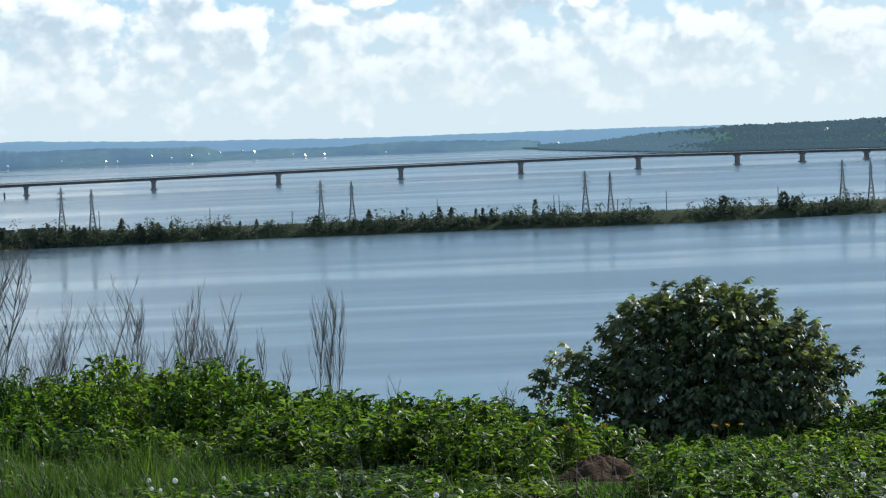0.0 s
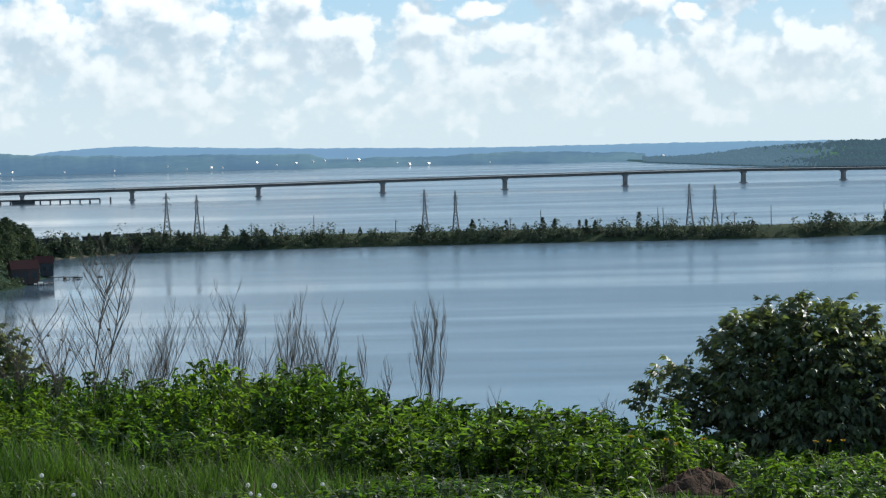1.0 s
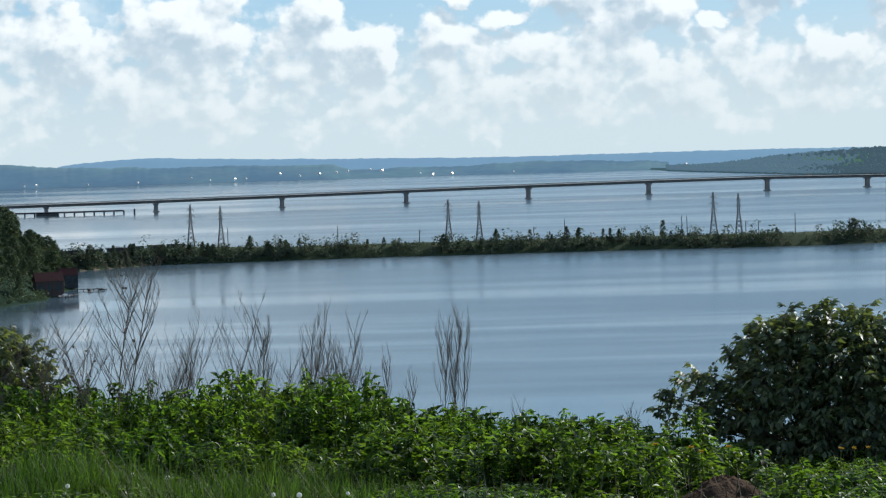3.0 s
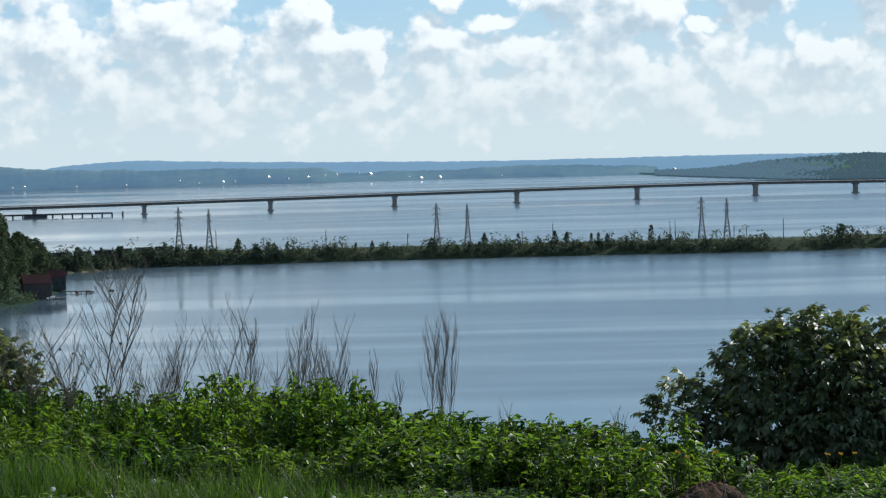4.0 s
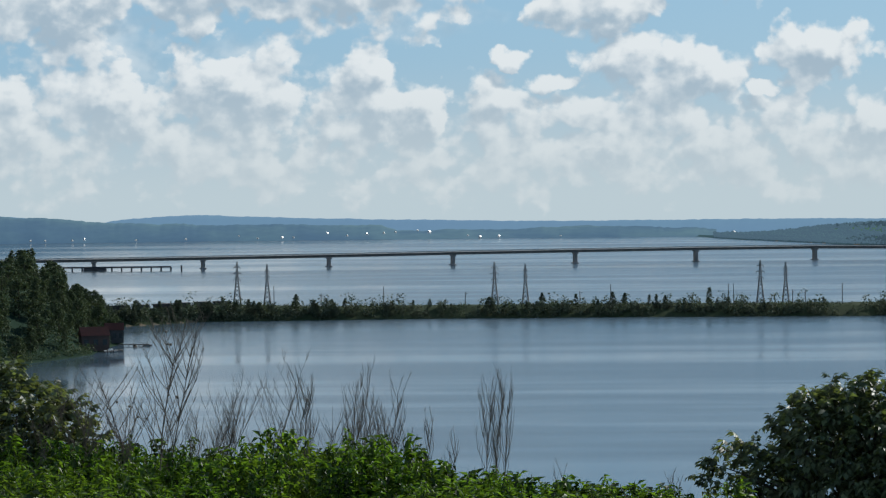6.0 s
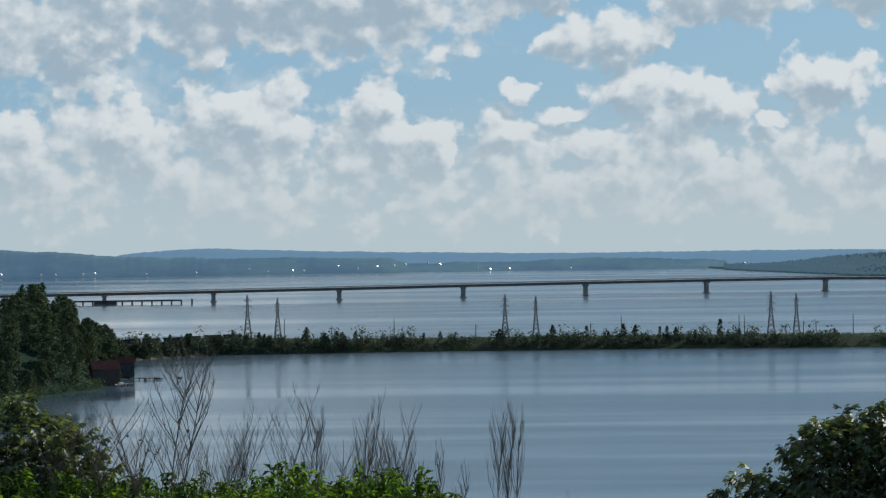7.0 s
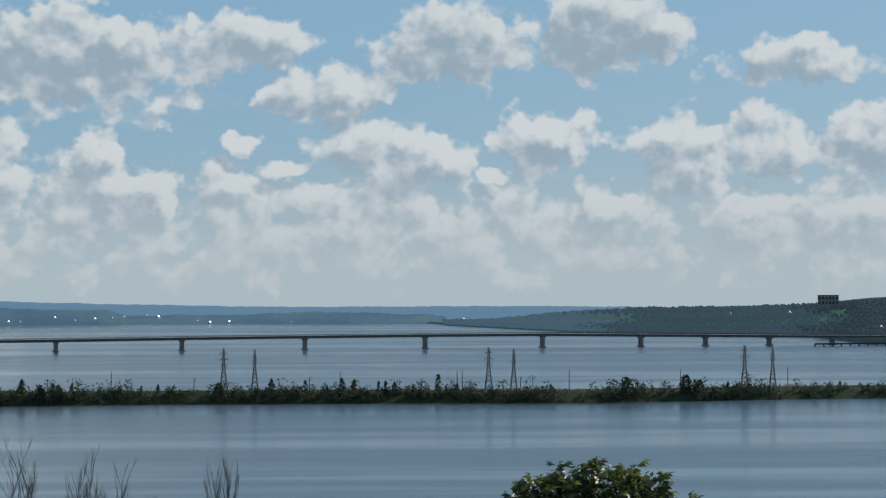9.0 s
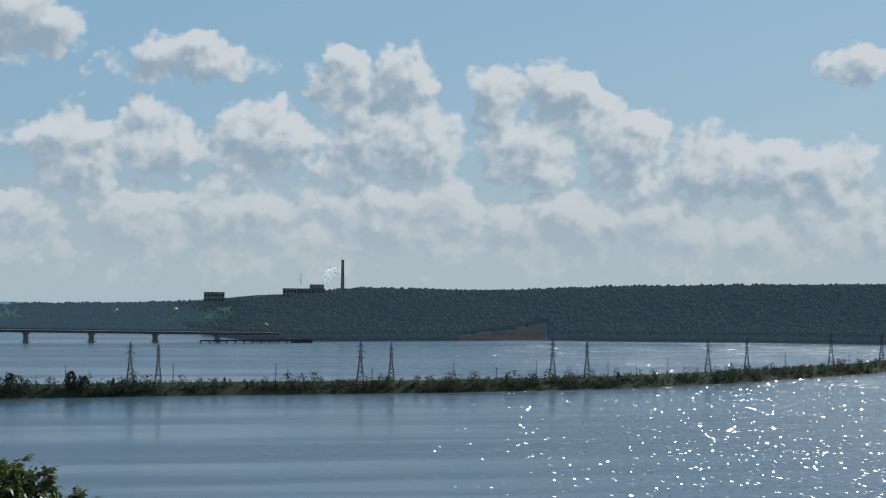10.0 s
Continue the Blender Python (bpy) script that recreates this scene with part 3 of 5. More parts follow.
def build_bridge():
    br = thing("road_bridge", "long grey concrete girder bridge on paired-column piers over the lake", "bridge")
    turn = 90 - math.degrees(BRIDGE_H)
    for (s0, z0), (s1, z1) in zip(PIERS, PIERS[1:]):
        bm = bmesh.new()
        prof = [(-7.5, 0), (-7.5, -0.5), (-4.2, -1.0), (-3.6, -3.4), (3.6, -3.4), (4.2, -1.0), (7.5, -0.5), (7.5, 0)]
        rings = []
        for s, z in ((s0 + 0.06, z0), (s1 - 0.06, z1)):
            rings.append([bm.verts.new((*along(s, q), z + dz)) for q, dz in prof])
        n = len(prof)
        for k in range(n):
            bm.faces.new((rings[0][k], rings[0][(k + 1) % n], rings[1][(k + 1) % n], rings[1][k]))
        for r in rings:
            bm.faces.new(r)
        bmesh.ops.recalc_face_normals(bm, faces=bm.faces)
        span = part("girder", bm, M_CONC, br)
        bm = bmesh.new()
        for q in (-7.3, 7.3):
            a, b = (*along(s0, q), z0 + 1.1), (*along(s1, q), z1 + 1.1)
            bar(bm, a, b, 0.14)
            bar(bm, (a[0], a[1], a[2] - 0.5), (b[0], b[1], b[2] - 0.5), 0.10)
            m = int((s1 - s0) / 7)
            for i in range(m + 1):
                p = Vector(a).lerp(Vector(b), i / m)
                bar(bm, p - Vector((0, 0, 1.15)), p, 0.12)
        part("railing", bm, M_STEEL, span, "steel railing")
    for s, z in PIERS[1:-1]:
        bm = bmesh.new()
        x, y = along(s)
        for q in (-2.7, 2.7):
            px, py = along(s, q)
            bmesh.ops.create_cone(bm, cap_ends=True, segments=12, radius1=2.6, radius2=2.3, depth=z - 2.4, matrix=Matrix.Translation((px, py, (z - 5.4) / 2 - 1.5)))
        pier = part("pier", bm, M_CONC, br)
        bm = bmesh.new()
        box(bm, (6.4, 11, 1.7), (x, y, z - 4.3), turn, 0.3)
        part("pier_cap", bm, M_CONC, pier)
        bm = bmesh.new()
        box(bm, (7.5, 13.5, 1.6), (x, y, 0.2), turn, 0.5)
        part("pier_foot", bm, M_CONC, pier)


build_bridge()


# ---- jetties by the bridge ----
def build_jetty(a, b, label, lump):
    jt = thing("jetty", label, "jetty", "old jetties by the bridge")
    a, b = Vector((*a, 0)), Vector((*b, 0))
    d = (b - a)
    n = max(3, int(d.length / 11))
    bm = bmesh.new()
    bar(bm, a + Vector((0, 0, 3.2)), b + Vector((0, 0, 3.2)), 0.9, None, 4)
    part("deck", bm, M_DARK, jt)
    for i in range(n + 1):
        p = a + d * i / n
        bm = bmesh.new()
        bar(bm, p - Vector((0, 0, 2)), p + Vector((0, 0, 3.0)), 1.1, 0.9, 8)
        part("post", bm, M_DARK, jt)
    if lump:
        bm = bmesh.new()
        box(bm, (26, 8, 2.6), (*(a + d * lump).xy, 1.0), math.degrees(math.atan2(d.y, d.x)), 0.4)
        part("mooring_platform", bm, M_DARK, jt)


build_jetty((-499, 2942), (-374, 2946), "low dark jetty on rows of posts in the lake", 0.30)
build_jetty((719, 3075), (868, 3100), "low dark jetty on rows of posts by the wooded shore", 0.9)
dolphin = thing("mooring_post", "single dark mooring post standing in the lake", "post", at=(-361, 2940, 0))
bm = bmesh.new()
bar(bm, (0, 0, -2), (0, 0, 5), 1.1, 1.0, 8)
part("post", bm, M_DARK, dolphin)


# ---- power line and poles on the embankment ----
def on_dam(az, back):
    t = math.tan(radians(az))
    y = 1800.0
    for _ in range(30):
        y = float(dam_near(t * y)) + back
    x = t * y
    return x, y, float(land(np.array([x]), np.array([y]))[0][0])


def build_pylon(name, label, height, base, arms, group):
    py = thing(name, label, "pylon", group)
    waist = height * 0.55
    for sx in (-1, 1):
        for sy in (-1, 1):
            bm = bmesh.new()
            bar(bm, (sx * base / 2, sy * base / 2, -1), (sx * base * 0.17, sy * base * 0.17, waist), 0.34, 0.27)
            bar(bm, (sx * base * 0.17, sy * base * 0.17, waist), (sx * base * 0.07, sy * base * 0.07, height), 0.27, 0.2)
            part("leg", bm, M_STEEL, py)

    def half(z):
        return base * (0.5 - 0.33 * z / waist) if z < waist else base * (0.17 - 0.10 * (z - waist) / (height - waist))

    bm = bmesh.new()
    z, up = 0.5, True
    while z < height - 1.2:
        h = max(1.3, half(z) * 1.7)
        z2 = min(z + h, height - 0.3)
        for sx, sy, ex, ey in ((-1, -1, 1, -1), (1, -1, 1, 1), (1, 1, -1, 1), (-1, 1, -1, -1)):
            a, b = half(z), half(z2)
            bar(bm, (sx * a, sy * a, z), (ex * b, ey * b, z2), 0.14, None, 3)
            bar(bm, (ex * a, ey * a, z), (sx * b, sy * b, z2), 0.14, None, 3)
        z = z2
    part("lattice", bm, M_STEEL, py)
    for zz, w in arms:
        for s in (-1, 1):
            bm = bmesh.new()
            q = half(zz)
            bar(bm, (s * q, -q, zz), (s * w, 0, zz + 0.1), 0.22, 0.14)
            bar(bm, (s * q, q, zz), (s * w, 0, zz + 0.1), 0.22, 0.14)
            bar(bm, (s * q, 0, zz + 1.3), (s * w, 0, zz + 0.15), 0.18, 0.12)
            arm = part("crossarm", bm, M_STEEL, py)
            bm = bmesh.new()
            bar(bm, (s * w, 0, zz + 0.1), (s * w, 0, zz - 1.4), 0.14, 0.14, 6)
            part("insulator", bm, M_GLASS, arm)
    return py


PY_A = build_pylon("power_pylon", "grey steel lattice power pylon with six crossarms on the embankment", 31.0, 5.4, ((18.0, 2.5), (22.5, 3.1), (26.8, 2.4)), "pylons along the embankment")
PY_B = build_pylon("power_pylon", "slim grey steel lattice pylon with short crossarms on the embankment", 30.0, 5.0, ((21.0, 1.7), (25.0, 1.5)), "pylons along the embankment")
for proto, spots in ((PY_A, (-5.77, -0.01, 5.91, 11.61, 16.73, 21.03, 24.49, 27.2)), (PY_B, (-5.10, 0.68, 6.47, 12.23, 17.42, 21.80, 25.35, 28.3))):
    for i, a in enumerate(spots):
        x, y, z = on_dam(a, 52 if proto is PY_A else 40)
        m = pose(x, y, z, 0, 0, -8 - a)
        if i == 0:
            proto.matrix_basis = m
        else:
            copy_thing(proto, m)


def build_pole(height, label, arm):
    po = thing("railway_pole", label, "pole", "poles along the railway")
    bm = bmesh.new()
    bar(bm, (0, 0, -1), (0, 0, height), 0.34, 0.24, 6)
    part("mast", bm, M_WOODPOST, po)
    if arm:
        bm = bmesh.new()
        bar(bm, (0, 0, height - 1.6), (2.6, 0, height - 0.9), 0.13, 0.10)
        bar(bm, (0, 0, height - 3.0), (1.8, 0, height - 1.3), 0.10, 0.08)
        part("bracket", bm, M_STEEL, po)
    return po


P1 = build_pole(15.0, "tall grey railway mast on the embankment", False)
P2 = build_pole(10.5, "grey railway mast with a bracket arm on the embankment", True)
for proto, spots in ((P1, (-4.95, -2.50, 2.59, 5.2, 5.32, 7.71, 10.19, 12.56, 14.84, 18.82, 20.67, 22.27, 23.6, 26.2)), (P2, (-3.9, -0.67, 1.9, 6.62, 6.9, 8.9, 15.11, 16.99, 19.77, 22.9, 25.0, 27.6))):
    for i, a in enumerate(spots):
        x, y, z = on_dam(a, 30)
        m = pose(x, y, z, 0, 0.8 * math.sin(a * 9), 40 * math.sin(a * 3))
        if i == 0:
            proto.matrix_basis = m
        else:
            copy_thing(proto, m)

# ---- goods train at the end of the embankment ----
def build_wagon():
    w = thing("goods_wagon", "dark high-sided goods wagon standing on the embankment", "train", "wagons of the goods train")
    bm = bmesh.new()
    box(bm, (13.2, 3.1, 2.6), (0, 0, 2.6), 0, 0.12)
    for i in range(8):
        for s in (-1, 1):
            box(bm, (0.16, 0.14, 2.5), (-6 + i * 1.71, s * 1.6, 2.6))
    part("body", bm, M_DARK, w)
    bm = bmesh.new()
    box(bm, (13.6, 2.2, 0.4), (0, 0, 1.1), 0, 0.05)
    part("underframe", bm, M_DARK, w)
    for q in (-4.6, -2.9, 2.9, 4.6):
        bm = bmesh.new()
        bmesh.ops.create_cone(bm, cap_ends=True, segments=14, radius1=0.48, radius2=0.48, depth=2.0, matrix=pose(q, 0, 0.55, 90))
        part("wheelset", bm, M_DARK, w)
    return w


wagon = build_wagon()
for i in range(7):
    x, y, z = on_dam(-6.1 - 0.452 * i, 30)
    x2, y2, _ = on_dam(-6.1 - 0.452 * i - 0.2, 30)
    m = pose(x, y, z + 0.05, 0, 0, math.degrees(math.atan2(y - y2, x - x2)))
    if i == 0:
        wagon.matrix_basis = m
    else:
        copy_thing(wagon, m)


# ---- trees ----
def leaf_cloud(name, pos, size, mat, r):
    """Small folded leaf sprays at the given points, turned every way."""
    d = r.normal(0, 1, (len(pos), 3))
    d[:, 2] *= 0.7
    hint = r.normal(0, 0.6, (len(pos), 3)) + (0, 0, 1)
    v, f = scatter(SPRAY_V, SPRAY_F, pos, frames_from(d, hint), size)
    return mesh_from(name, v, f, (mat,))


def crown_mesh(seed, height, width, conic, mat, clumps=60, each=34):
    r = np.random.default_rng(seed)
    h = r.uniform(0.10, 1.0, clumps) ** 0.85
    prof = np.interp(h, [0.1, 0.3, 0.55, 0.8, 1.0], [0.6, 1.0, 0.85, 0.5, 0.06] if conic else [0.6, 0.95, 1.0, 0.78, 0.3])
    a = np.arange(clumps) * 2.4 + r.normal(0, 0.4, clumps)
    rad = prof * width / 2 * r.uniform(0.45, 1.05, clumps)
    c = np.stack([rad * np.cos(a), rad * np.sin(a), h * height * 0.93], -1)
    sig = width * r.uniform(0.05, 0.10, clumps) * (1.15 - 0.5 * h)
    pos = np.repeat(c, each, 0) + r.normal(0, 1, (clumps * each, 3)) * np.repeat(sig, each)[:, None] * (1, 1, 0.8)
    pos[:, 2] = np.maximum(pos[:, 2], 0.4)
    return leaf_cloud("crown", pos, width * r.uniform(0.07, 0.14, len(pos)), mat, r)


def build_tree(seed, height, width, conic, label, group, name="tree", leaves=None):
    t = thing(name, label, "tree", group)
    r = random.Random(seed)
    pieces = [tube([(0, 0, -1.5), (0.1, 0.05, height * 0.3), (0.0, 0.15, height * 0.85)], [width * 0.035, width * 0.028, width * 0.008], 6)]
    for k in range(6):
        a, h = r.uniform(0, 6.28), height * r.uniform(0.2, 0.6)
        l = width * r.uniform(0.25, 0.42)
        pieces.append(tube([(0, 0, h), (l * 0.6 * math.cos(a), l * 0.6 * math.sin(a), h + l * 0.5), (l * math.cos(a), l * math.sin(a), h + l * 1.0)], [width * 0.014, width * 0.009, width * 0.004], 4))
    part("trunk", mesh_from("trunk", *joined(pieces), (M_BARK,)), None, t)
    part("crown", crown_mesh(seed, height, width, conic, leaves or M_SHRUB), None, t)
    return t


LT = "dense dark green broadleaf tree on the wooded shore"
TREES = [build_tree(1, 21, 11, False, LT, "trees on the wooded shore"), build_tree(2, 17, 9, False, LT, "trees on the wooded shore"),
         build_tree(3, 23, 8, True, "tall narrow dark green tree on the wooded shore", "trees on the wooded shore")]
rng = random.Random(5)
used, placed = set(), 0
for row, (inset, count) in enumerate(((7, 42), (20, 38), (36, 32), (54, 28))):
    for i in range(count):
        rr = 1260 + (i + rng.uniform(0.1, 0.9)) * 605 / count
        e = float(np.interp(rr, EDGE_R, EDGE_AZ))
        az = e - math.degrees((inset + rng.uniform(-4, 6)) / rr)
        if row == 0 and (1440 < rr < 1490 or 1515 < rr < 1540):
            continue
        x, y = rr * math.sin(radians(az)), rr * math.cos(radians(az))
        z = float(land(np.array([x]), np.array([y]))[0][0])
        k = rng.choice((0, 0, 1, 2))
        s = rng.uniform(0.62, 0.95) if row < 2 else rng.uniform(0.85, 1.15)
        if rr > 1560:
            s *= 0.95
        m = pose(x, y, z, 0, 0, rng.uniform(0, 360)) @ Matrix.Scale(s, 4)
        if k not in used:
            used.add(k)
            TREES[k].matrix_basis = m
        else:
            c = copy_thing(TREES[k], m)
            c.matrix_basis = m
ET = "young leafy green tree growing on the embankment slope"
EMB = [build_tree(11, 11, 7.5, False, "round bushy green tree on the embankment slope", "trees on the embankment", "tree", M_SCRUB), build_tree(12, 13, 5.0, True, ET, "trees on the embankment", "tree", M_SCRUB),
       build_tree(13, 9, 4.5, True, ET, "trees on the embankment", "tree", M_SCRUB)]
used = set()
for az, k, s in ((-8.0, 0, 1.0), (-7.5, 1, 1.0), (-7.1, 0, 0.9), (-6.5, 2, 1.1), (-6.1, 1, 0.8), (-5.4, 2, 1.0), (-4.46, 1, 1.05), (-4.0, 2, 0.8), (-3.36, 2, 0.9), (-2.3, 2, 0.7), (-1.47, 2, 0.8), (-0.11, 0, 1.0), (0.7, 2, 0.9),
                 (1.05, 2, 1.2), (1.5, 2, 0.8), (1.81, 1, 0.9), (2.3, 2, 0.9), (2.63, 1, 1.1), (2.9, 2, 1.1), (3.6, 1, 0.85), (3.8, 2, 0.9), (4.78, 1, 1.1), (5.2, 1, 0.85), (6.0, 2, 0.7), (7.3, 2, 0.7),
                 (8.97, 0, 1.15), (10.3, 0, 1.2), (10.6, 0, 1.05), (11.56, 2, 0.85), (13.7, 2, 0.65), (14.2, 2, 0.6), (18.82, 2, 0.6), (20.0, 2, 0.7), (22.5, 2, 0.8), (24.0, 2, 0.8), (26.0, 2, 0.7)):
    x, y, z = on_dam(az, 16 + 5 * math.sin(az * 7))
    m = pose(x, y, z - 0.3, 0, 0, az * 50) @ Matrix.Scale(s, 4)
    if k not in used:
        used.add(k)
        EMB[k].matrix_basis = m
    else:
        copy_thing(EMB[k], m).matrix_basis = m


rng = random.Random(17)
for i in range(78):
    az = rng.uniform(-8.3, -3.6) if i < 40 else rng.uniform(-3.6, 12.5)
    x, y, z = on_dam(az, rng.uniform(5, 20))
    k = rng.choice((0, 1, 2, 2, 1))
    copy_thing(EMB[k], Matrix.Identity(4)).matrix_basis = pose(x, y, z - 0.4, 0, 0, rng.uniform(0, 360)) @ Matrix.Scale(rng.uniform(0.5, 0.95) if i < 40 else rng.uniform(0.45, 0.8), 4)


def clump_field(name, label, category, pts, sizes, mat, seed, tall=(0.7, 1.2), sides=6, rings=4):
    r = np.random.default_rng(seed)
    V, F, o = [], [], 0
    lot = r.integers(0, 4, len(pts))
    for k in range(4):
        sel = lot == k
        m = int(sel.sum())
        t = blob_template(seed * 11 + k, sides, rings, 0.42)
        sc = sizes[sel]
        v, f = scatter(*t, pts[sel], spin(m, r, 0.2), np.stack([sc, sc, sc * r.uniform(tall[0], tall[1], m)], -1))
        V.append(v), F.append(f + o)
        o += len(v)
    ob = new(name, mesh_from(name, np.concatenate(V), np.concatenate(F), (mat,)))
    tagged(ob, label, category, kind="stuff")


def dam_shrubs():
    r = np.random.default_rng(8)
    n = 5200
    x = r.uniform(-300, 1500, n)
    d = r.uniform(1, 42, n) ** 1.0
    y = dam_near(x) + d
    patch = vnoise(x, y, 26, 21)
    keep = (patch > 0.30) | (x < -120) | (r.uniform(0, 1, n) < 0.35)
    x, y, d, patch = x[keep], y[keep], d[keep], patch[keep]
    z, _ = land(x, y)
    s = r.uniform(2.6, 5.4, len(x)) * (0.6 + 0.9 * patch) * np.where(x < -60, 1.15, 1.0) * np.where(d > 22, 0.36, 1.0) * np.where(x > 420, 0.8, 1.0) * np.where(r.uniform(0, 1, len(x)) < 0.22, 1.75, 0.72)
    ok = z > 0.3
    P, S = np.stack([x, y, z - 0.4], -1)[ok], s[ok]
    # each shrub is a loose heap of small leaf sprays
    k = 44
    Q, T = np.repeat(P, k, 0), np.repeat(S, k)
    Q = Q + np.stack([r.normal(0, 0.19, len(Q)) * T, r.normal(0, 0.19, len(Q)) * T, r.uniform(0.02, 1.1, len(Q)) * T], -1)
    ob = new("shrubs", leaf_cloud("shrubs", Q, np.clip(T * r.uniform(0.18, 0.36, len(Q)), 0, 1.7), M_SCRUB, r))
    tagged(ob, "low green scrub and reeds along the embankment", "shrubs", kind="stuff")


dam_shrubs()


def far_woods():
    r = np.random.default_rng(9)
    n = 64000
    az = r.uniform(4.9, 30, n)
    ins = r.uniform(0, 1, n) ** 1.5 * 820 + 8
    sr = np.interp(az, SHORE_AZ, SHORE_R)
    rr = np.minimum(sr + ins, 4800)
    x, y = rr * np.sin(np.radians(az)), rr * np.cos(np.radians(az))
    z, kind = land(x, y)
    ok = (kind == 6) & (z > 0.5) | ((kind == 4) & (r.uniform(0, 1, n) < 0.12))
    s = r.uniform(4, 8, n) * np.where(ins < 70, 0.6, 1.0) * np.where(az < 9, 0.8, 1.0)
    P = np.stack([x, y, z - 1.0], -1)
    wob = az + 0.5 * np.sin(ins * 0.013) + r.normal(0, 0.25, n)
    # three bands by bearing, with stronger haze emission towards the cape
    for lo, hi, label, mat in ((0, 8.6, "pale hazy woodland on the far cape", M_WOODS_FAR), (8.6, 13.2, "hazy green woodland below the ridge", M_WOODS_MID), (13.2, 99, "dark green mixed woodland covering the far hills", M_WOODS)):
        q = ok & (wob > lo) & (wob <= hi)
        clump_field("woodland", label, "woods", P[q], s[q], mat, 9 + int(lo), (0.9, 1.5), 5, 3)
    n = 5000
    rr = r.uniform(1180, 1900, n)
    e = np.interp(rr, EDGE_R, EDGE_AZ)
    az = e - 0.03 - 5.5 * r.uniform(0, 1, n) ** 2.2
    x, y = rr * np.sin(np.radians(az)), rr * np.cos(np.radians(az))
    z, kind = land(x, y)
    ok = (z > 0.6) & (np.hypot(x + 230, y - 1466) > 13) & (np.hypot(x + 229, y - 1528) > 8)
    P, S = np.repeat(np.stack([x, y, z - 0.3], -1)[ok], 18, 0), np.repeat(r.uniform(1.6, 5.0, n)[ok], 18)
    P = P + np.stack([r.normal(0, 0.35, len(P)) * S, r.normal(0, 0.35, len(P)) * S, r.uniform(0, 1.0, len(P)) * S], -1)
    ob = new("undergrowth", leaf_cloud("undergrowth", P, S * r.uniform(0.16, 0.34, len(P)), M_SHRUB, r))
    tagged(ob, "dense green undergrowth on the wooded shore", "shrubs", kind="stuff")


far_woods()


# ---- buildings ----
def build_house(name, w, d, h, roof_h, wall, roof, label, category, group, at, turn, windows=2, chimney=False):
    ob = thing(name, label, category, group, at, turn)
    bm = bmesh.new()
    box(bm, (w, d, h), (0, 0, h / 2 - 0.5))
    walls = part("wall", bm, wall, ob)
    bm = bmesh.new()
    a = [bm.verts.new(p) for p in ((-w / 2 - 0.4, -d / 2 - 0.5, h - 0.7), (w / 2 + 0.4, -d / 2 - 0.5, h - 0.7), (w / 2 + 0.4, 0, h + roof_h), (-w / 2 - 0.4, 0, h + roof_h), (-w / 2 - 0.4, d / 2 + 0.5, h - 0.7), (w / 2 + 0.4, d / 2 + 0.5, h - 0.7))]
    for f in ((0, 1, 2, 3), (3, 2, 5, 4), (0, 3, 4), (1, 5, 2)):
        bm.faces.new([a[i] for i in f])
    bmesh.ops.solidify(bm, geom=bm.faces[:], thickness=0.25)
    part("roof", bm, roof, ob)
    for i in range(windows):
        bm = bmesh.new()
        box(bm, (w * 0.16, 0.1, h * 0.35), (-w / 2 + w * (i + 0.5) / windows, -d / 2 - 0.03, h * 0.5))
        part("window", bm, M_GLASS, ob)
    return ob


rng = random.Random(3)
FAR_HOUSES = [(-1.46, -1.02, 12, 1), (-0.33, -1.14, 11, 1), (0.1, -1.13, 10, 1), (-2.22, -1.01, 8, 0), (-2.48, -1.03, 8, 0), (-2.86, -1.05, 9, 1), (-4.75, -1.11, 9, 1), (-4.5, -1.11, 7, 0), (-5.72, -1.06, 6, 0), (-5.3, -1.12, 6, 0), (-9.14, -1.1, 8, 1), (-9.4, -1.12, 7, 0), (-11.19, -1.1, 9, 1), (-10.32, -1.12, 7, 0), (-10.0, -1.12, 6, 0), (1.48, -1.13, 5, 0), (-3.74, -1.02, 8, 1), (-3.3, -1.08, 7, 0), (-1.72, -0.98, 7, 0), (-0.6, -1.1, 5, 0), (-6.9, -1.12, 7, 0), (-8.0, -1.13, 7, 0)]
for i, (az, el, w, tin) in enumerate(FAR_HOUSES):
    r0 = 4508.0
    x, y = r0 * math.sin(radians(az)), r0 * math.cos(radians(az))
    w *= 0.42
    build_house("house", w, w * 0.8, w * 0.55, w * 0.40, M_WHITE, M_TIN if tin else M_WHITE, "small white house with a bright tin roof on the far shore" if tin else "small pale house on the far shore",
                "house", "houses on the far shore", (x, y, 93 + r0 * math.tan(radians(el)) - 0.4 * w), 63 + rng.uniform(-9, 9))
build_house("boathouse", 11, 9, 8, 3.5, M_DARK, M_ROOF, "tall dark boathouse with a red roof behind the shore", "house", "", (-229, 1530, 1.5), 12, 3)
bh = build_house("boathouse", 16, 10, 9, 4.2, M_BRICK, M_ROOF, "dark boathouse with a red roof at the wooded shore", "house", "", (-231, 1466, 1.0), 20, 3)


def build_stage(a, b):
    st = thing("landing_stage", "low dark timber landing stage on posts by the boathouses", "jetty")
    a, b = Vector((*a, 0)), Vector((*b, 0))
    bm = bmesh.new()
    for q in range(5):
        w = Vector((0, 0.5 * q - 1.0, 1.1))
        bar(bm, a + w, b + w, 0.2)
    part("deck", bm, M_WOODPOST, st)
    for i in range(7):
        p = a.lerp(b, i / 6) + Vector((0, 1.1 * (-1) ** i, 0))
        bm = bmesh.new()
        bar(bm, p - Vector((0, 0, 2)), p + Vector((0, 0, 1.9 if i % 2 else 1.2)), 0.28, 0.24, 8)
        part("post", bm, M_DARK, st)


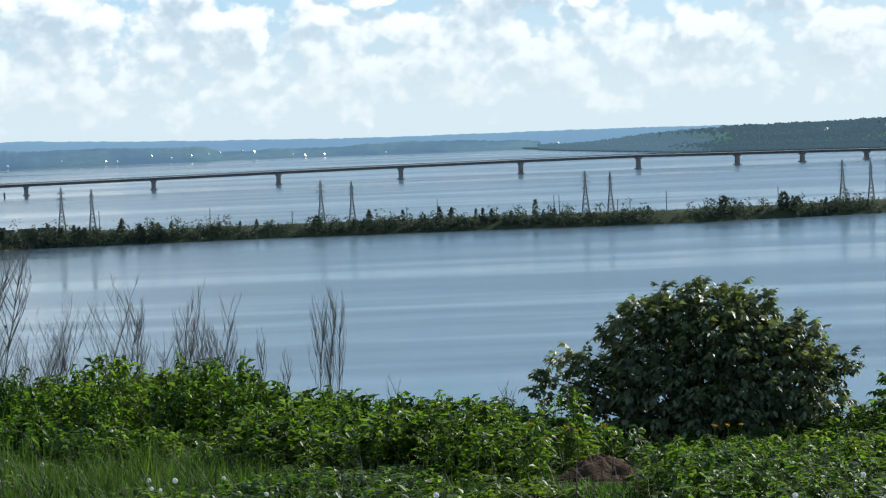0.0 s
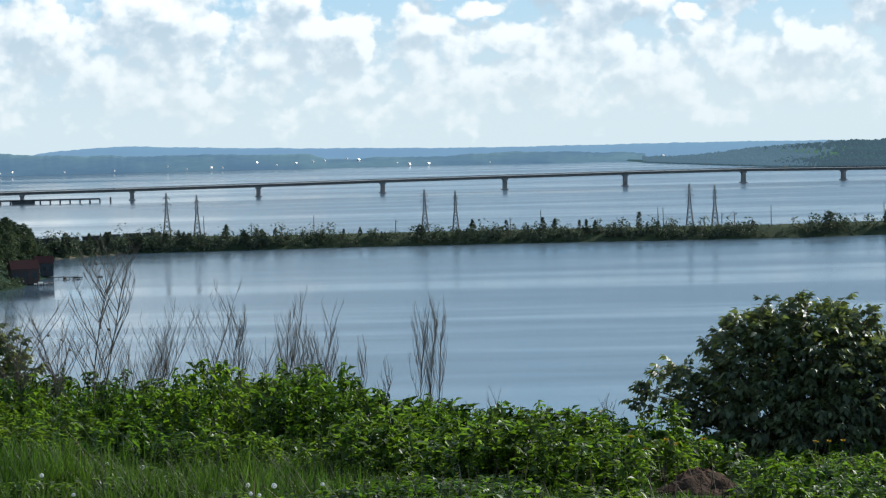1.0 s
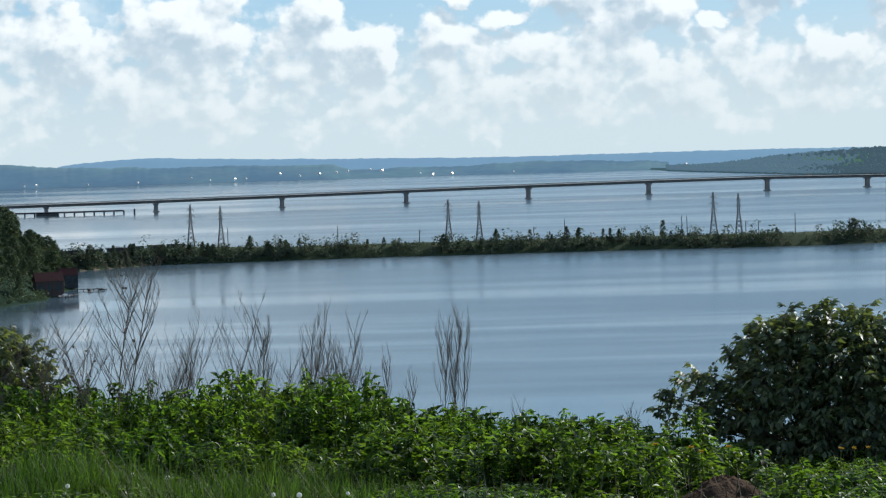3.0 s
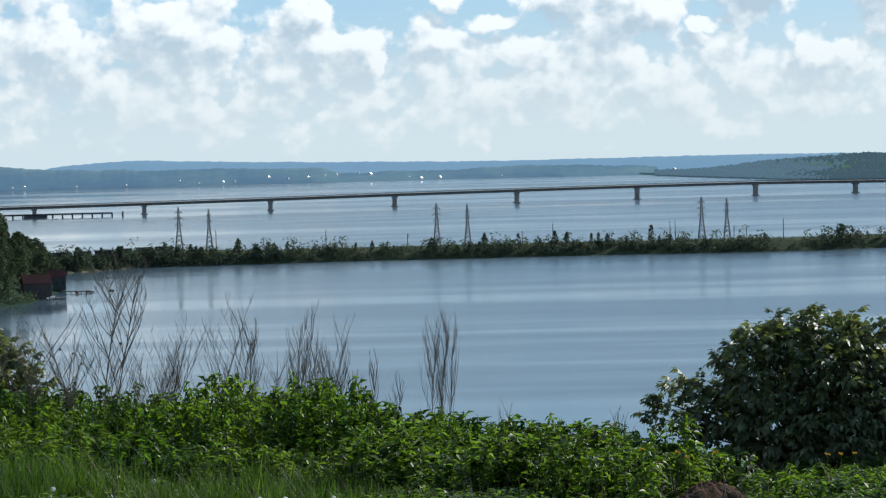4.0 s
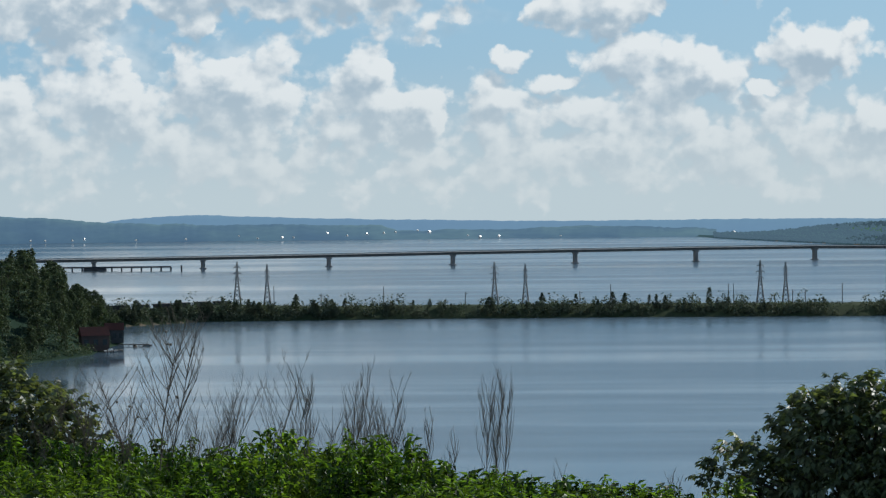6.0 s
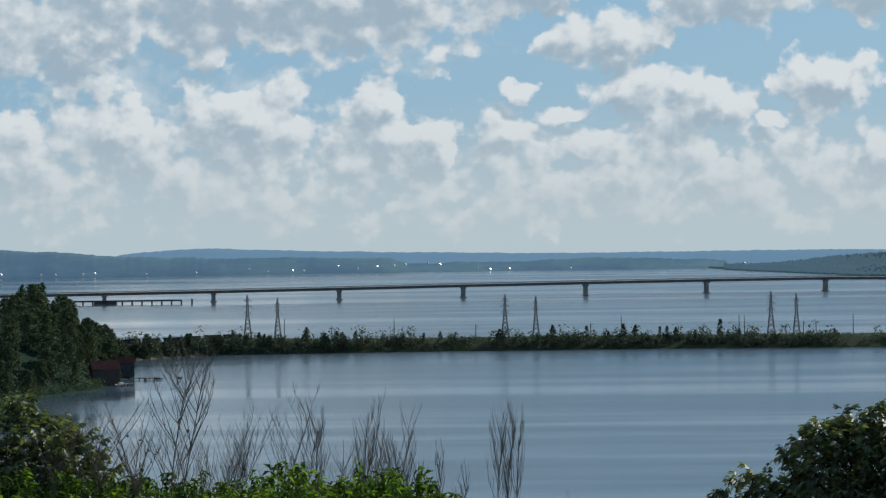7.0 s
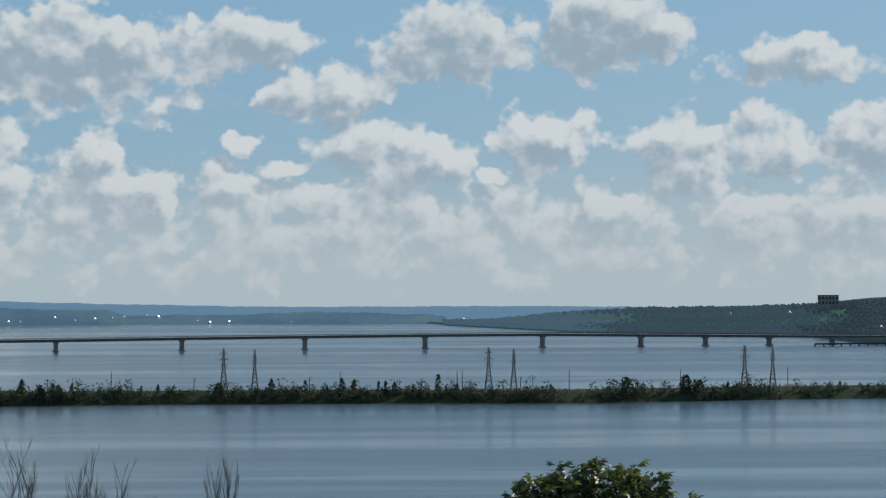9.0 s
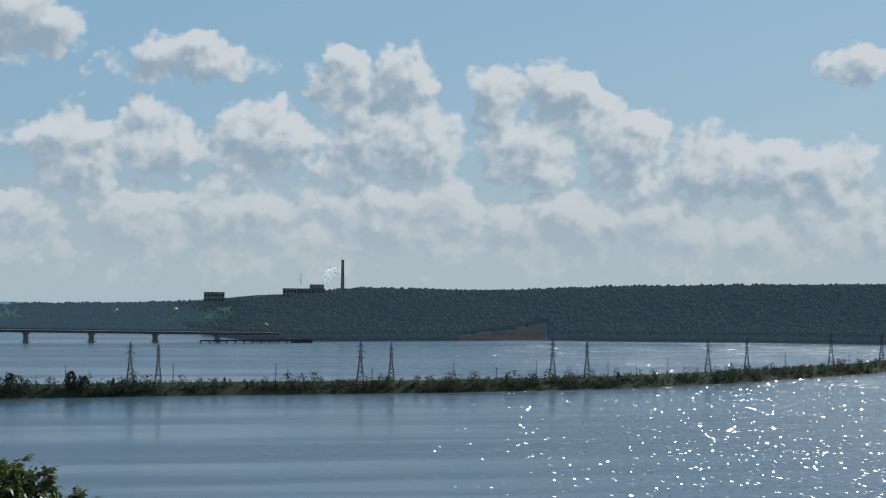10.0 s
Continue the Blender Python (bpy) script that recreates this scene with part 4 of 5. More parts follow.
build_stage((-224, 1512), (-205, 1509))
build_stage((-222, 1447), (-214, 1462))


def build_boat(at, turn, length, mat, label):
    b = thing("boat", label, "boat", "boats at the shore", at, turn)
    bm = bmesh.new()
    st = [(-0.5, 0.32, 0.0), (-0.2, 0.5, 0.0), (0.15, 0.46, 0.02), (0.38, 0.25, 0.06), (0.5, 0.02, 0.12)]
    rings = []
    for u, hw, up in st:
        q = length * 0.32
        rings.append([bm.verts.new((u * length, s * q * hw * k, (z + up) * length * 0.25)) for s, k, z in ((-1, 1, 0.5), (-1, 0.7, 0.05), (1, 0.7, 0.05), (1, 1, 0.5), (1, 0.8, 0.42), (-1, 0.8, 0.42))])
    for r1, r2 in zip(rings, rings[1:]):
        for k in range(6):
            bm.faces.new((r1[k], r1[(k + 1) % 6], r2[(k + 1) % 6], r2[k]))
    bm.faces.new(rings[0]), bm.faces.new(rings[-1])
    bmesh.ops.recalc_face_normals(bm, faces=bm.faces)
    part("hull", bm, mat, b)
    bm = bmesh.new()
    box(bm, (length * 0.3, length * 0.2, length * 0.13), (-length * 0.05, 0, length * 0.17), 0, 0.08)
    part("cabin", bm, mat, b)


build_boat((-220, 1458, 0.1), 30, 8, M_WHITE, "white motor boat moored at the shore")
build_boat((-212, 1500, 0.1), 80, 6, M_WOODPOST, "grey open boat moored at the shore")
build_boat((-206, 1512, 0.1), 10, 5, M_DARK, "dark small boat moored at the shore")


def build_block(name, label, size, at, turn, mat, storeys, cols):
    w, d, h = size
    b = thing(name, label, "building", "works on the ridge", at, turn)
    bm = bmesh.new()
    box(bm, (w, d, h), (0, 0, h / 2), 0, 0.2)
    part("wall", bm, mat, b)
    bm = bmesh.new()
    box(bm, (w + 1.0, d + 1.0, 1.0), (0, 0, h + 0.45), 0, 0.1)
    part("roof", bm, M_DARK, b)
    for i in range(cols):
        for j in range(storeys):
            bm = bmesh.new()
            box(bm, (w / cols * 0.55, 0.3, h / storeys * 0.5), (-w / 2 + w * (i + 0.5) / cols, -d / 2 - 0.05, h * (j + 0.5) / storeys))
            part("window", bm, M_GLASS, b)
    return b


def polar(az, r):
    return r * math.sin(radians(az)), r * math.cos(radians(az))


build_block("works_building", "brown works building above the trees on the ridge", (32, 20, 15), (*polar(13.45, 4000), 39), -13, M_WORKS, 2, 6)
wb = build_block("works_building", "long brown factory block above the trees on the ridge", (66, 24, 22), (*polar(15.45, 3990), 39), -15, M_WORKS, 3, 12)
bm = bmesh.new()
box(bm, (22, 16, 7), (20, 0, 26), 0, 0.2)
part("roof_house", bm, M_WORKS, wb)
ch = thing("factory_chimney", "tall dark tapered factory chimney on the ridge", "chimney", at=(*polar(16.31, 3950), 45))
bm = bmesh.new()
bar(bm, (0, 0, 0), (0, 0, 62), 3.3, 2.1, 20)
part("shaft", bm, M_WORKS, ch)
bm = bmesh.new()
bar(bm, (0, 0, 60.6), (0, 0, 62.3), 2.6, 2.5, 20)
part("rim", bm, M_CONC, ch)
mast = thing("radio_mast", "thin grey mast on the factory roof", "mast", at=(*polar(15.38, 3985), 70))
bm = bmesh.new()
bar(bm, (0, 0, -2), (0, 0, 16), 0.5, 0.3, 6)
part("mast", bm, M_STEEL, mast)
for az, r0, zz in ((12.6, 4080, 52), (11.3, 4120, 42), (14.6, 3420, 14), (5.33, 4560, 5)):
    x, y = polar(az, r0)
    build_house("house", 7, 6, 4.5, 2.2, M_WHITE, M_WHITE, "small white house among trees on the ridge", "house", "houses on the ridge", (x, y, float(land(np.array([x]), np.array([y]))[0][0]) + 2.5), 63)
rs = np.random.default_rng(41)
_t = rs.uniform(0, 1, 44)
_x, _y = polar(15.98, 3985)
steam_pts = np.stack([_x - 11 * _t ** 1.5 * np.sin(_t * 5) + rs.normal(0, 2 + 4 * _t, 44), _y + rs.normal(0, 3, 44), 68 + 24 * _t + rs.normal(0, 2, 44)], -1)
tagged(new("steam", leaf_cloud("steam", np.repeat(steam_pts, 4, 0) + rs.normal(0, 1.6, (176, 3)), np.repeat(2.5 + 4.0 * _t, 4), M_STEAM, rs)), "small white puff of steam above the works", "steam", kind="stuff")

# ---- near bank: grass, weeds, bushes ----
M_GRASS = material("grass_blades", (0.030, 0.060, 0.010), (0.048, 0.074, 0.014), 0.6, 0.9, 0.3, island=0.6, through_light=0.4, spec=0.2, tint=(1.6, 1.9, 0.8))
M_WEED = material("weed_leaves", (0.036, 0.074, 0.012), (0.062, 0.10, 0.016), 0.5, 0.8, 0.3, island=0.75, through_light=0.42, spec=0.3, tint=(2.6, 2.6, 0.8))
M_ELDER = material("elder_leaves", (0.085, 0.11, 0.056), (0.13, 0.15, 0.082), 0.5, 1.2, 0.3, island=0.6, through_light=0.38, spec=0.3)
M_DRY = material("dry_stalk", (0.15, 0.12, 0.09), (0.08, 0.065, 0.05), 0.9, 9, 0.5)
M_STRAW = material("pale_dry_straw", (0.18, 0.14, 0.085), (0.10, 0.075, 0.05), 0.9, 6, 0.5, island=0.4)
M_FLUFF = material("seed_fluff", (0.86, 0.86, 0.85), (0.8, 0.8, 0.79), 0.9, 30, 0.1, through_light=0.5, tint=(1.0, 1.0, 1.0))
M_YELLOW = material("yellow_petals", (0.70, 0.48, 0.03), (0.6, 0.36, 0.02), 0.7, 30, 0.2, through_light=0.2)


def over(x, y):
    return float(bank(np.array([float(x)]), np.array([float(y)]))[0])


def grass_field():
    r = np.random.default_rng(14)
    n = 210000
    x, y = r.uniform(-4.2, 4.2, n), r.uniform(10.6, 17.2, n)
    tuft = np.clip(1.9 * vnoise(x, y, 0.42, 2) * vnoise(x, y, 0.15, 5) + 0.25 * vnoise(x, y, 1.3, 6), 0, 1.2)
    weedy = smooth(14.2, 16.6, y + 0.9 * (vnoise(x, y, 1.1, 8) - 0.5))
    keep = (r.uniform(0, 1, n) < (0.10 + 0.95 * tuft ** 1.3) * (1 - 0.6 * weedy)) & (np.hypot(x - 1.5, (y - 14.4) * 0.5) > 0.27)
    x, y, tuft = x[keep], y[keep], tuft[keep]
    n = len(x)
    z = bank(x, y)
    h = r.uniform(0.03, 0.12, n) * (0.35 + 1.2 * tuft) * (1 - 0.35 * smooth(-0.6, 0.4, x))
    long_ = np.exp(-(((x + 1.3) / 0.55) ** 2 + ((y - 14.0) / 0.8) ** 2)) + 0.9 * np.exp(-(((x + 2.2) / 0.6) ** 2 + ((y - 14.4) / 0.7) ** 2)) + 0.5 * np.exp(-(((x - 2.6) / 0.5) ** 2 + ((y - 14.6) / 0.7) ** 2))
    h = h * (1 + 0.9 * long_)
    h = h * np.where(np.abs(x / y - 0.106) < 0.022, 0.5, 1.0)
    w = r.uniform(0.005, 0.011, n) * (1 + 0.3 * long_)
    lean = r.uniform(0.3, 3.2, n) * h
    v, f = scatter(BLADE_V, BLADE_F, np.stack([x, y, z - 0.01], -1), spin(n, r, 0.42), np.stack([w, lean, h], -1))
    tagged(new("grass", mesh_from("grass", v, f, (M_GRASS,))), "lush green meadow grass on the bank", "grass", kind="stuff")
    # broad-leaved herbs low in the grass
    n = 7000
    x, y = r.uniform(-4.2, 4.2, n), r.uniform(10.8, 15.8, n)
    sel = (vnoise(x, y, 0.5, 31) > 0.40) & (np.hypot(x - 1.5, (y - 14.4) * 0.5) > 0.3)
    x, y = x[sel], y[sel]
    n = len(x)
    hh = r.uniform(0.06, 0.16, n)
    v, f = scatter(*weed_template(49, 6, 0.9, 0.42), np.stack([x, y, bank(x, y) - 0.02], -1), spin(n, r, 0.25), np.stack([hh * 1.2, hh * 1.2, hh], -1))
    tagged(new("herbs", mesh_from("herbs", v, f, (M_WEED,))), "low broad-leaved green herbs in the grass", "herbs", kind="stuff")
    # dry litter and old straw between the blades
    n = 2600
    x, y = r.uniform(-5, 5, n), r.uniform(10, 17.5, n)
    v, f = scatter(BLADE_V, BLADE_F, np.stack([x, y, bank(x, y) + r.uniform(0.01, 0.09, n)], -1), spin(n, r, 1.2), np.stack([r.uniform(0.004, 0.008, n), r.uniform(0.02, 0.1, n), r.uniform(0.1, 0.28, n)], -1))
    tagged(new("straw", mesh_from("straw", v, f, (M_STRAW,))), "pale dry straw lying in the grass", "straw", kind="stuff")


def weed_template(seed, nodes, broad, leaf):
    """An upright leafy stem, 1 high: pairs of drooping leaves, a tuft of small ones at the tip."""
    r = np.random.default_rng(seed)
    P, D, S = [], [], []
    for i in range(nodes):
        t = (i + 0.6) / nodes
        a = r.uniform(0, 6.283)
        k = 2 if i < nodes - 3 else 5
        for q in range(k):
            b = a + 2 * math.pi * q / k + r.normal(0, 0.3)
            P.append((0.05 * math.sin(3 * t) + r.normal(0, 0.03), r.normal(0, 0.03), 0.10 + 0.88 * t))
            D.append((math.cos(b), math.sin(b), r.uniform(-0.75, 0.5)))
            S.append(leaf * (1.2 - 0.55 * t) * r.uniform(0.7, 1.3))
    P, D, S = np.array(P), np.array(D), np.array(S)
    v, f = scatter(SPRAY_V * (broad, 1, 1), SPRAY_F, P, frames_from(D), S)
    sv, sf = tube([(0, 0, 0), (0.03, 0.0, 0.5), (0.02, 0.0, 1.0)], [0.010, 0.008, 0.004], 3)
    tri = np.concatenate([sf[:, [0, 1, 2]], sf[:, [0, 2, 3]]])
    return np.concatenate([v, sv]), np.concatenate([f, tri + len(v)])


def weed_field():
    r = np.random.default_rng(15)
    V, F, o = [], [], 0
    n = 11500
    x, y = r.uniform(-5.6, 5.6, n), r.uniform(11.6, 21.4, n)
    front = np.interp(x, [-4, -1.6, -0.9, -0.3, 1.2, 3], [16.4, 16.2, 15.4, 14.4, 14.2, 14.2]) + 0.9 * (vnoise(x, x * 0, 0.8, 6) - 0.5) - 2.6 * smooth(0.125, 0.137, x / y)
    gap = (np.hypot((x - 1.5) / 0.30, (y - 14.35) / 0.75) < 1) | (np.hypot((x - 0.30) / 0.30, (y - 14.3) / 0.4) < 1)
    under = np.hypot((x - 2.85) / 0.8, (y - 19.2) / 0.7) < 1
    keep = (y > front) & ~gap & ~under & (vnoise(x, y, 0.45, 7) > 0.27)
    x, y, front = x[keep], y[keep], front[keep]
    n = len(x)
    h = np.interp(x, [-5.6, -3.5, -2.0, -0.95, -0.6, -0.25, 0.4, 1.3, 1.7, 2.2, 2.7, 3.3, 4.0, 5.6], [0.55, 0.64, 0.74, 0.74, 0.66, 0.50, 0.46, 0.44, 0.36, 0.34, 0.32, 0.34, 0.44, 0.5])
    h = h * r.uniform(0.5, 1.02, n) * (0.62 + 0.66 * vnoise(x, y, 0.7, 9)) * np.where(x < -0.5, np.interp(y - front, [0, 2.2], [0.35, 1.0]), np.interp(y - front, [0, 1.2], [0.85, 1.0]))
    # low before the elder bush, with one bright clump beside the bare soil
    h = h * np.where((x / y > 0.118) & (y < 18.4), 0.74, 1.0)
    h = h * np.where(np.hypot((x - 1.68) / 0.24, (y - 16.2) / 0.8) < 1, 1.45, 1.0)
    lot = np.where(h > 0.40, r.integers(6, 10, n), r.integers(0, 6, n))
    for k, (nodes, broad, leaf) in enumerate(((10, 0.72, 0.30), (10, 0.95, 0.26), (11, 0.62, 0.30), (9, 1.05, 0.27), (11, 0.58, 0.33), (12, 0.8, 0.23),
                                               (17, 0.75, 0.20), (19, 0.6, 0.21), (15, 0.95, 0.19), (21, 0.55, 0.18))):
        sel = lot == k
        m = int(sel.sum())
        wide = np.clip(h[sel], 0.26, 0.44) * r.uniform(0.75, 1.1, m)
        v, f = scatter(*weed_template(50 + k, nodes, broad, leaf), np.stack([x[sel], y[sel], bank(x[sel], y[sel]) - 0.02], -1), spin(m, r, 0.16), np.stack([wide, wide, h[sel]], -1))
        V.append(v), F.append(f + o)
        o += len(v)
    tagged(new("weeds", mesh_from("weeds", np.concatenate(V), np.concatenate(F), (M_WEED,))), "dense green nettles and goutweed along the crest of the bank", "weeds", kind="stuff")
    # grass stems and seed heads that stand over the leaves
    n = 4600
    x, y = r.uniform(-5.4, 1.4, n), r.uniform(15.4, 20.6, n)
    sel = vnoise(x, y, 0.9, 41) > np.interp(x, [-2, 0.5], [0.35, 0.6])
    x, y = x[sel], y[sel]
    n = len(x)
    h = r.uniform(0.35, 1.0, n) ** 1.4 * np.interp(x, [-2.0, -0.8, -0.2, 1.4], [0.8, 0.78, 0.54, 0.5]) * np.interp(y, [15.4, 18.5], [0.4, 1.0])
    v, f = scatter(BLADE_V, BLADE_F, np.stack([x, y, bank(x, y) - 0.01], -1), spin(n, r, 0.38), np.stack([r.uniform(0.004, 0.009, n), h * r.uniform(0.5, 2.2, n), h], -1))
    tagged(new("grass", mesh_from("grass", v, f, (M_GRASS,))), "long green grass blades standing among the weeds", "grass", kind="stuff")


def compound_leaf(seed):
    r = np.random.default_rng(seed)
    P, D, S = [], [], []
    for i, t in enumerate((0.35, 0.35, 0.68, 0.68, 1.0)):
        s = (-1, 1, -1, 1, 0)[i]
        P.append((0, t * 0.55, -0.10 * t * t))
        D.append((s * 0.9, 0.45 + 0.6 * (s == 0), -0.75 + r.uniform(-0.35, 0.25)))
        S.append(r.uniform(0.40, 0.52))
    v, f = scatter(LEAF_V * (1.15, 1, 1.6), LEAF_F, np.array(P), frames_from(np.array(D)), np.array(S))
    sv, sf = tube([(0, 0, 0), (0, 0.3, -0.02), (0, 0.55, -0.1)], [0.012, 0.01, 0.006], 3)
    return np.concatenate([v, sv]), np.concatenate([f, sf[:, [0, 1, 2]] + len(v), sf[:, [0, 2, 3]] + len(v)])


def build_bush(label, base, lobes, sprays, seed, count, leaf, mat):
    """lobes: centre and radii of leaf masses, relative to the base; sprays: tips of long twigs that stick out."""
    b = thing("bush", label, "bush", "", base)
    r = np.random.default_rng(seed)
    branches, P, D, S = [], [], [], []
    vol = np.array([l[3] * l[4] * l[5] for l in lobes]) ** 0.67
    for l, share in zip(lobes, vol / vol.sum()):
        c, rad = np.array(l[:3]), np.array(l[3:])
        m = int(count * share)
        d = r.normal(0, 1, (m, 3))
        d /= np.linalg.norm(d, axis=1, keepdims=True)
        d[:, 2] = np.where(d[:, 2] < -0.75, -d[:, 2], d[:, 2])
        q = r.uniform(0, 1, m)
        k = np.where(q < 0.62, r.uniform(0.78, 1.06, m), r.uniform(0.2, 0.85, m)) * (0.86 + 0.26 * vnoise(d[:, 0] * 3 + seed, d[:, 2] * 3 + d[:, 1], 0.7, seed))
        P.append(c + d * rad * k[:, None])
        out = d + np.stack([r.normal(0, 0.5, m), r.normal(0, 0.5, m), r.normal(0.15, 0.4, m)], -1)
        D.append(out), S.append(leaf * r.uniform(0.65, 1.25, m))
        for _ in range(7):
            u = r.normal(0, 1, 3)
            u /= np.linalg.norm(u)
            u[2] = abs(u[2])
            tip = c + u * rad * 0.9
            mid = tip * 0.5 + np.array((0, 0, 0.06)) + r.normal(0, 0.04, 3)
            branches.append(tube([(r.normal(0, 0.05), r.normal(0, 0.05), -0.05), mid, tip], [0.022, 0.013, 0.004], 5))
    for tip in sprays:
        tip = np.array(tip, float)
        a = tip * (0.6, 0.6, 0.75)
        branches.append(tube([a * 0.3, a, tip], [0.014, 0.008, 0.003], 4))
        m = 34
        t = r.uniform(0, 1, m) ** 0.7
        P.append(a + (tip - a) * t[:, None] + r.normal(0, 0.03, (m, 3)))
        dd = (tip - a)[None] * 0.6 + r.normal(0, 0.22, (m, 3))
        D.append(dd), S.append(leaf * r.uniform(0.6, 1.1, m))
    P, D, S = np.concatenate(P), np.concatenate(D), np.concatenate(S)
    ok = P[:, 2] > 0.03
    P, D, S = P[ok], D[ok], S[ok]
    V, F, o = [], [], 0
    lot = r.integers(0, 3, len(P))
    for k in range(3):
        s = lot == k
        v, f = scatter(*compound_leaf(60 + k), P[s], frames_from(D[s]), S[s])
        V.append(v), F.append(f + o)
        o += len(v)
    part("branch_frame", mesh_from("branch_frame", *joined(branches), (M_BARK,)), None, b)
    part("foliage", mesh_from("foliage", np.concatenate(V), np.concatenate(F), (mat,)), None, b)
    return b


def build_dry_weed(base, top, spread, forks, seed, label, balls=False):
    """A dead standing stalk with ascending side twigs."""
    x, y = base
    z = over(x, y)
    w = thing("dry_weed", label, "dry weed", "dead stalks on the crest of the bank", (x, y, z))
    r = random.Random(seed)
    dx, h = top
    stalks, twigs = [], []

    def grow(p0, p1, r0, level, n):
        p0, p1 = Vector(p0), Vector(p1)
        bend = Vector((r.uniform(-1, 1), r.uniform(-1, 1), 0)) * (p1 - p0).length * 0.07
        pts = [p0.lerp(p1, t) + bend * math.sin(t * 3.0) + Vector((r.uniform(-1, 1), r.uniform(-1, 1), 0)) * 0.004 for t in (0, 0.25, 0.5, 0.75, 1)]
        rad = [r0, r0 * 0.85, r0 * 0.65, r0 * 0.45, r0 * 0.25]
        (stalks if level == 0 else twigs).append(tube(pts, rad, 4))
        if level < 2:
            for i in range(n):
                t = r.uniform(0.32, 0.95)
                a = pts[min(int(t * 4), 3)].lerp(pts[min(int(t * 4) + 1, 4)], t * 4 % 1)
                l = (p1 - p0).length * (0.42 if level == 0 else 0.38) * (1.15 - 0.6 * t) * r.uniform(0.7, 1.2)
                side = r.choice((-1, 1)) * spread * r.uniform(0.3, 1.0)
                d = Vector((side, r.uniform(-0.4, 0.4) * spread, 1.0)).normalized() * l
                grow(a, a + d, r0 * 0.45, level + 1, max(1, n // 3))

    grow((0, 0, -0.03), (dx, r.uniform(-0.05, 0.05), h), 0.0075 if balls else 0.0046, 0, forks)
    part("stalk", mesh_from("stalk", *joined(stalks), (M_DRY,)), None, w)
    if twigs:
        part("twig_spray", mesh_from("twig_spray", *joined(twigs), (M_DRY,)), None, w)
    if balls:
        for k in range(3):
            v, f = twigs[k * 3 % len(twigs)]
            bm = bmesh.new()
            bmesh.ops.create_icosphere(bm, subdivisions=1, radius=0.011, matrix=Matrix.Translation(tuple(v[-1])))
            part("seed_head", bm, M_DRY, w)


def build_dandelion(kind):
    d = thing("dandelion", "white dandelion seed head on a thin stem in the grass" if kind == "clock" else "yellow dandelion flower in the grass", "flower", "dandelions in the grass" if kind == "clock" else "yellow flowers in the grass")
    part("stem", mesh_from("stem", *tube([(0, 0, -0.02), (0.012, 0.004, 0.14), (0.0, 0.0, 0.27)], [0.0032, 0.003, 0.0025], 5), (M_WEED,)), None, d)
    r = np.random.default_rng(77)
    if kind == "clock":
        n = 75
        i = np.arange(n) + 0.5
        ph, th = np.arccos(1 - 2 * i / n), math.pi * (1 + 5 ** 0.5) * i
        D = np.stack([np.cos(th) * np.sin(ph), np.sin(th) * np.sin(ph), np.cos(ph)], -1)
        tv = np.array([(-0.0012, 0, 0), (0.0012, 0, 0), (0, 0.016, 0), (-0.006, 0.021, 0.002), (0.006, 0.021, 0.002), (0, 0.0205, 0.006), (0, 0.0205, -0.005)])
        tf = np.array([(0, 1, 2), (2, 4, 5), (2, 5, 3), (2, 3, 6), (2, 6, 4)])
        v, f = scatter(tv, tf, np.tile((0, 0, 0.275), (n, 1)), frames_from(D, np.tile((0.31, 0.2, 0.93), (n, 1))), np.ones(n))
        part("seed_head", mesh_from("seed_head", v, f, (M_FLUFF,)), None, d)
    else:
        n = 46
        a = r.uniform(0, 6.283, n)
        D = np.stack([np.cos(a), np.sin(a), r.uniform(0.15, 1.3, n)], -1)
        v, f = scatter(LEAF_V * (0.5, 1, 1), LEAF_F, np.tile((0, 0, 0.27), (n, 1)), frames_from(D), r.uniform(0.016, 0.022, n))
        part("petals", mesh_from("petals", v, f, (M_YELLOW,)), None, d)
    return d


def soil_mound(label, at, rx, ry, h, seed):
    r = np.random.default_rng(seed)
    n, m = 14, 26
    V, F = [], []
    for j in range(n):
        q = j / (n - 1)
        for k in range(m):
            a = 2 * math.pi * k / m
            w = q * (1 + 0.16 * math.sin(3 * a + seed) + 0.08 * math.sin(7 * a))
            x, y = at[0] + rx * w * math.cos(a), at[1] + ry * w * math.sin(a)
            z = over(x, y) + h * (0.5 + 0.5 * math.cos(math.pi * min(q, 1))) + (r.uniform(-0.02, 0.025) if j < n - 1 else -0.05)
            V.append((x, y, z))
    for j in range(n - 1):
        for k in range(m):
            F.append((j * m + k, (j + 1) * m + k, (j + 1) * m + (k + 1) % m, j * m + (k + 1) % m))
    tagged(new("soil_mound", mesh_from("soil_mound", np.array(V), np.array(F), (M_SOIL,))), label, "soil")


grass_field()
weed_field()
soil_mound("bare mound of brown soil among green weeds", (1.53, 14.5), 0.32, 0.42, 0.13, 2)
soil_mound("low mound of dry brown soil in the grass", (0.30, 14.35), 0.24, 0.30, 0.07, 5)

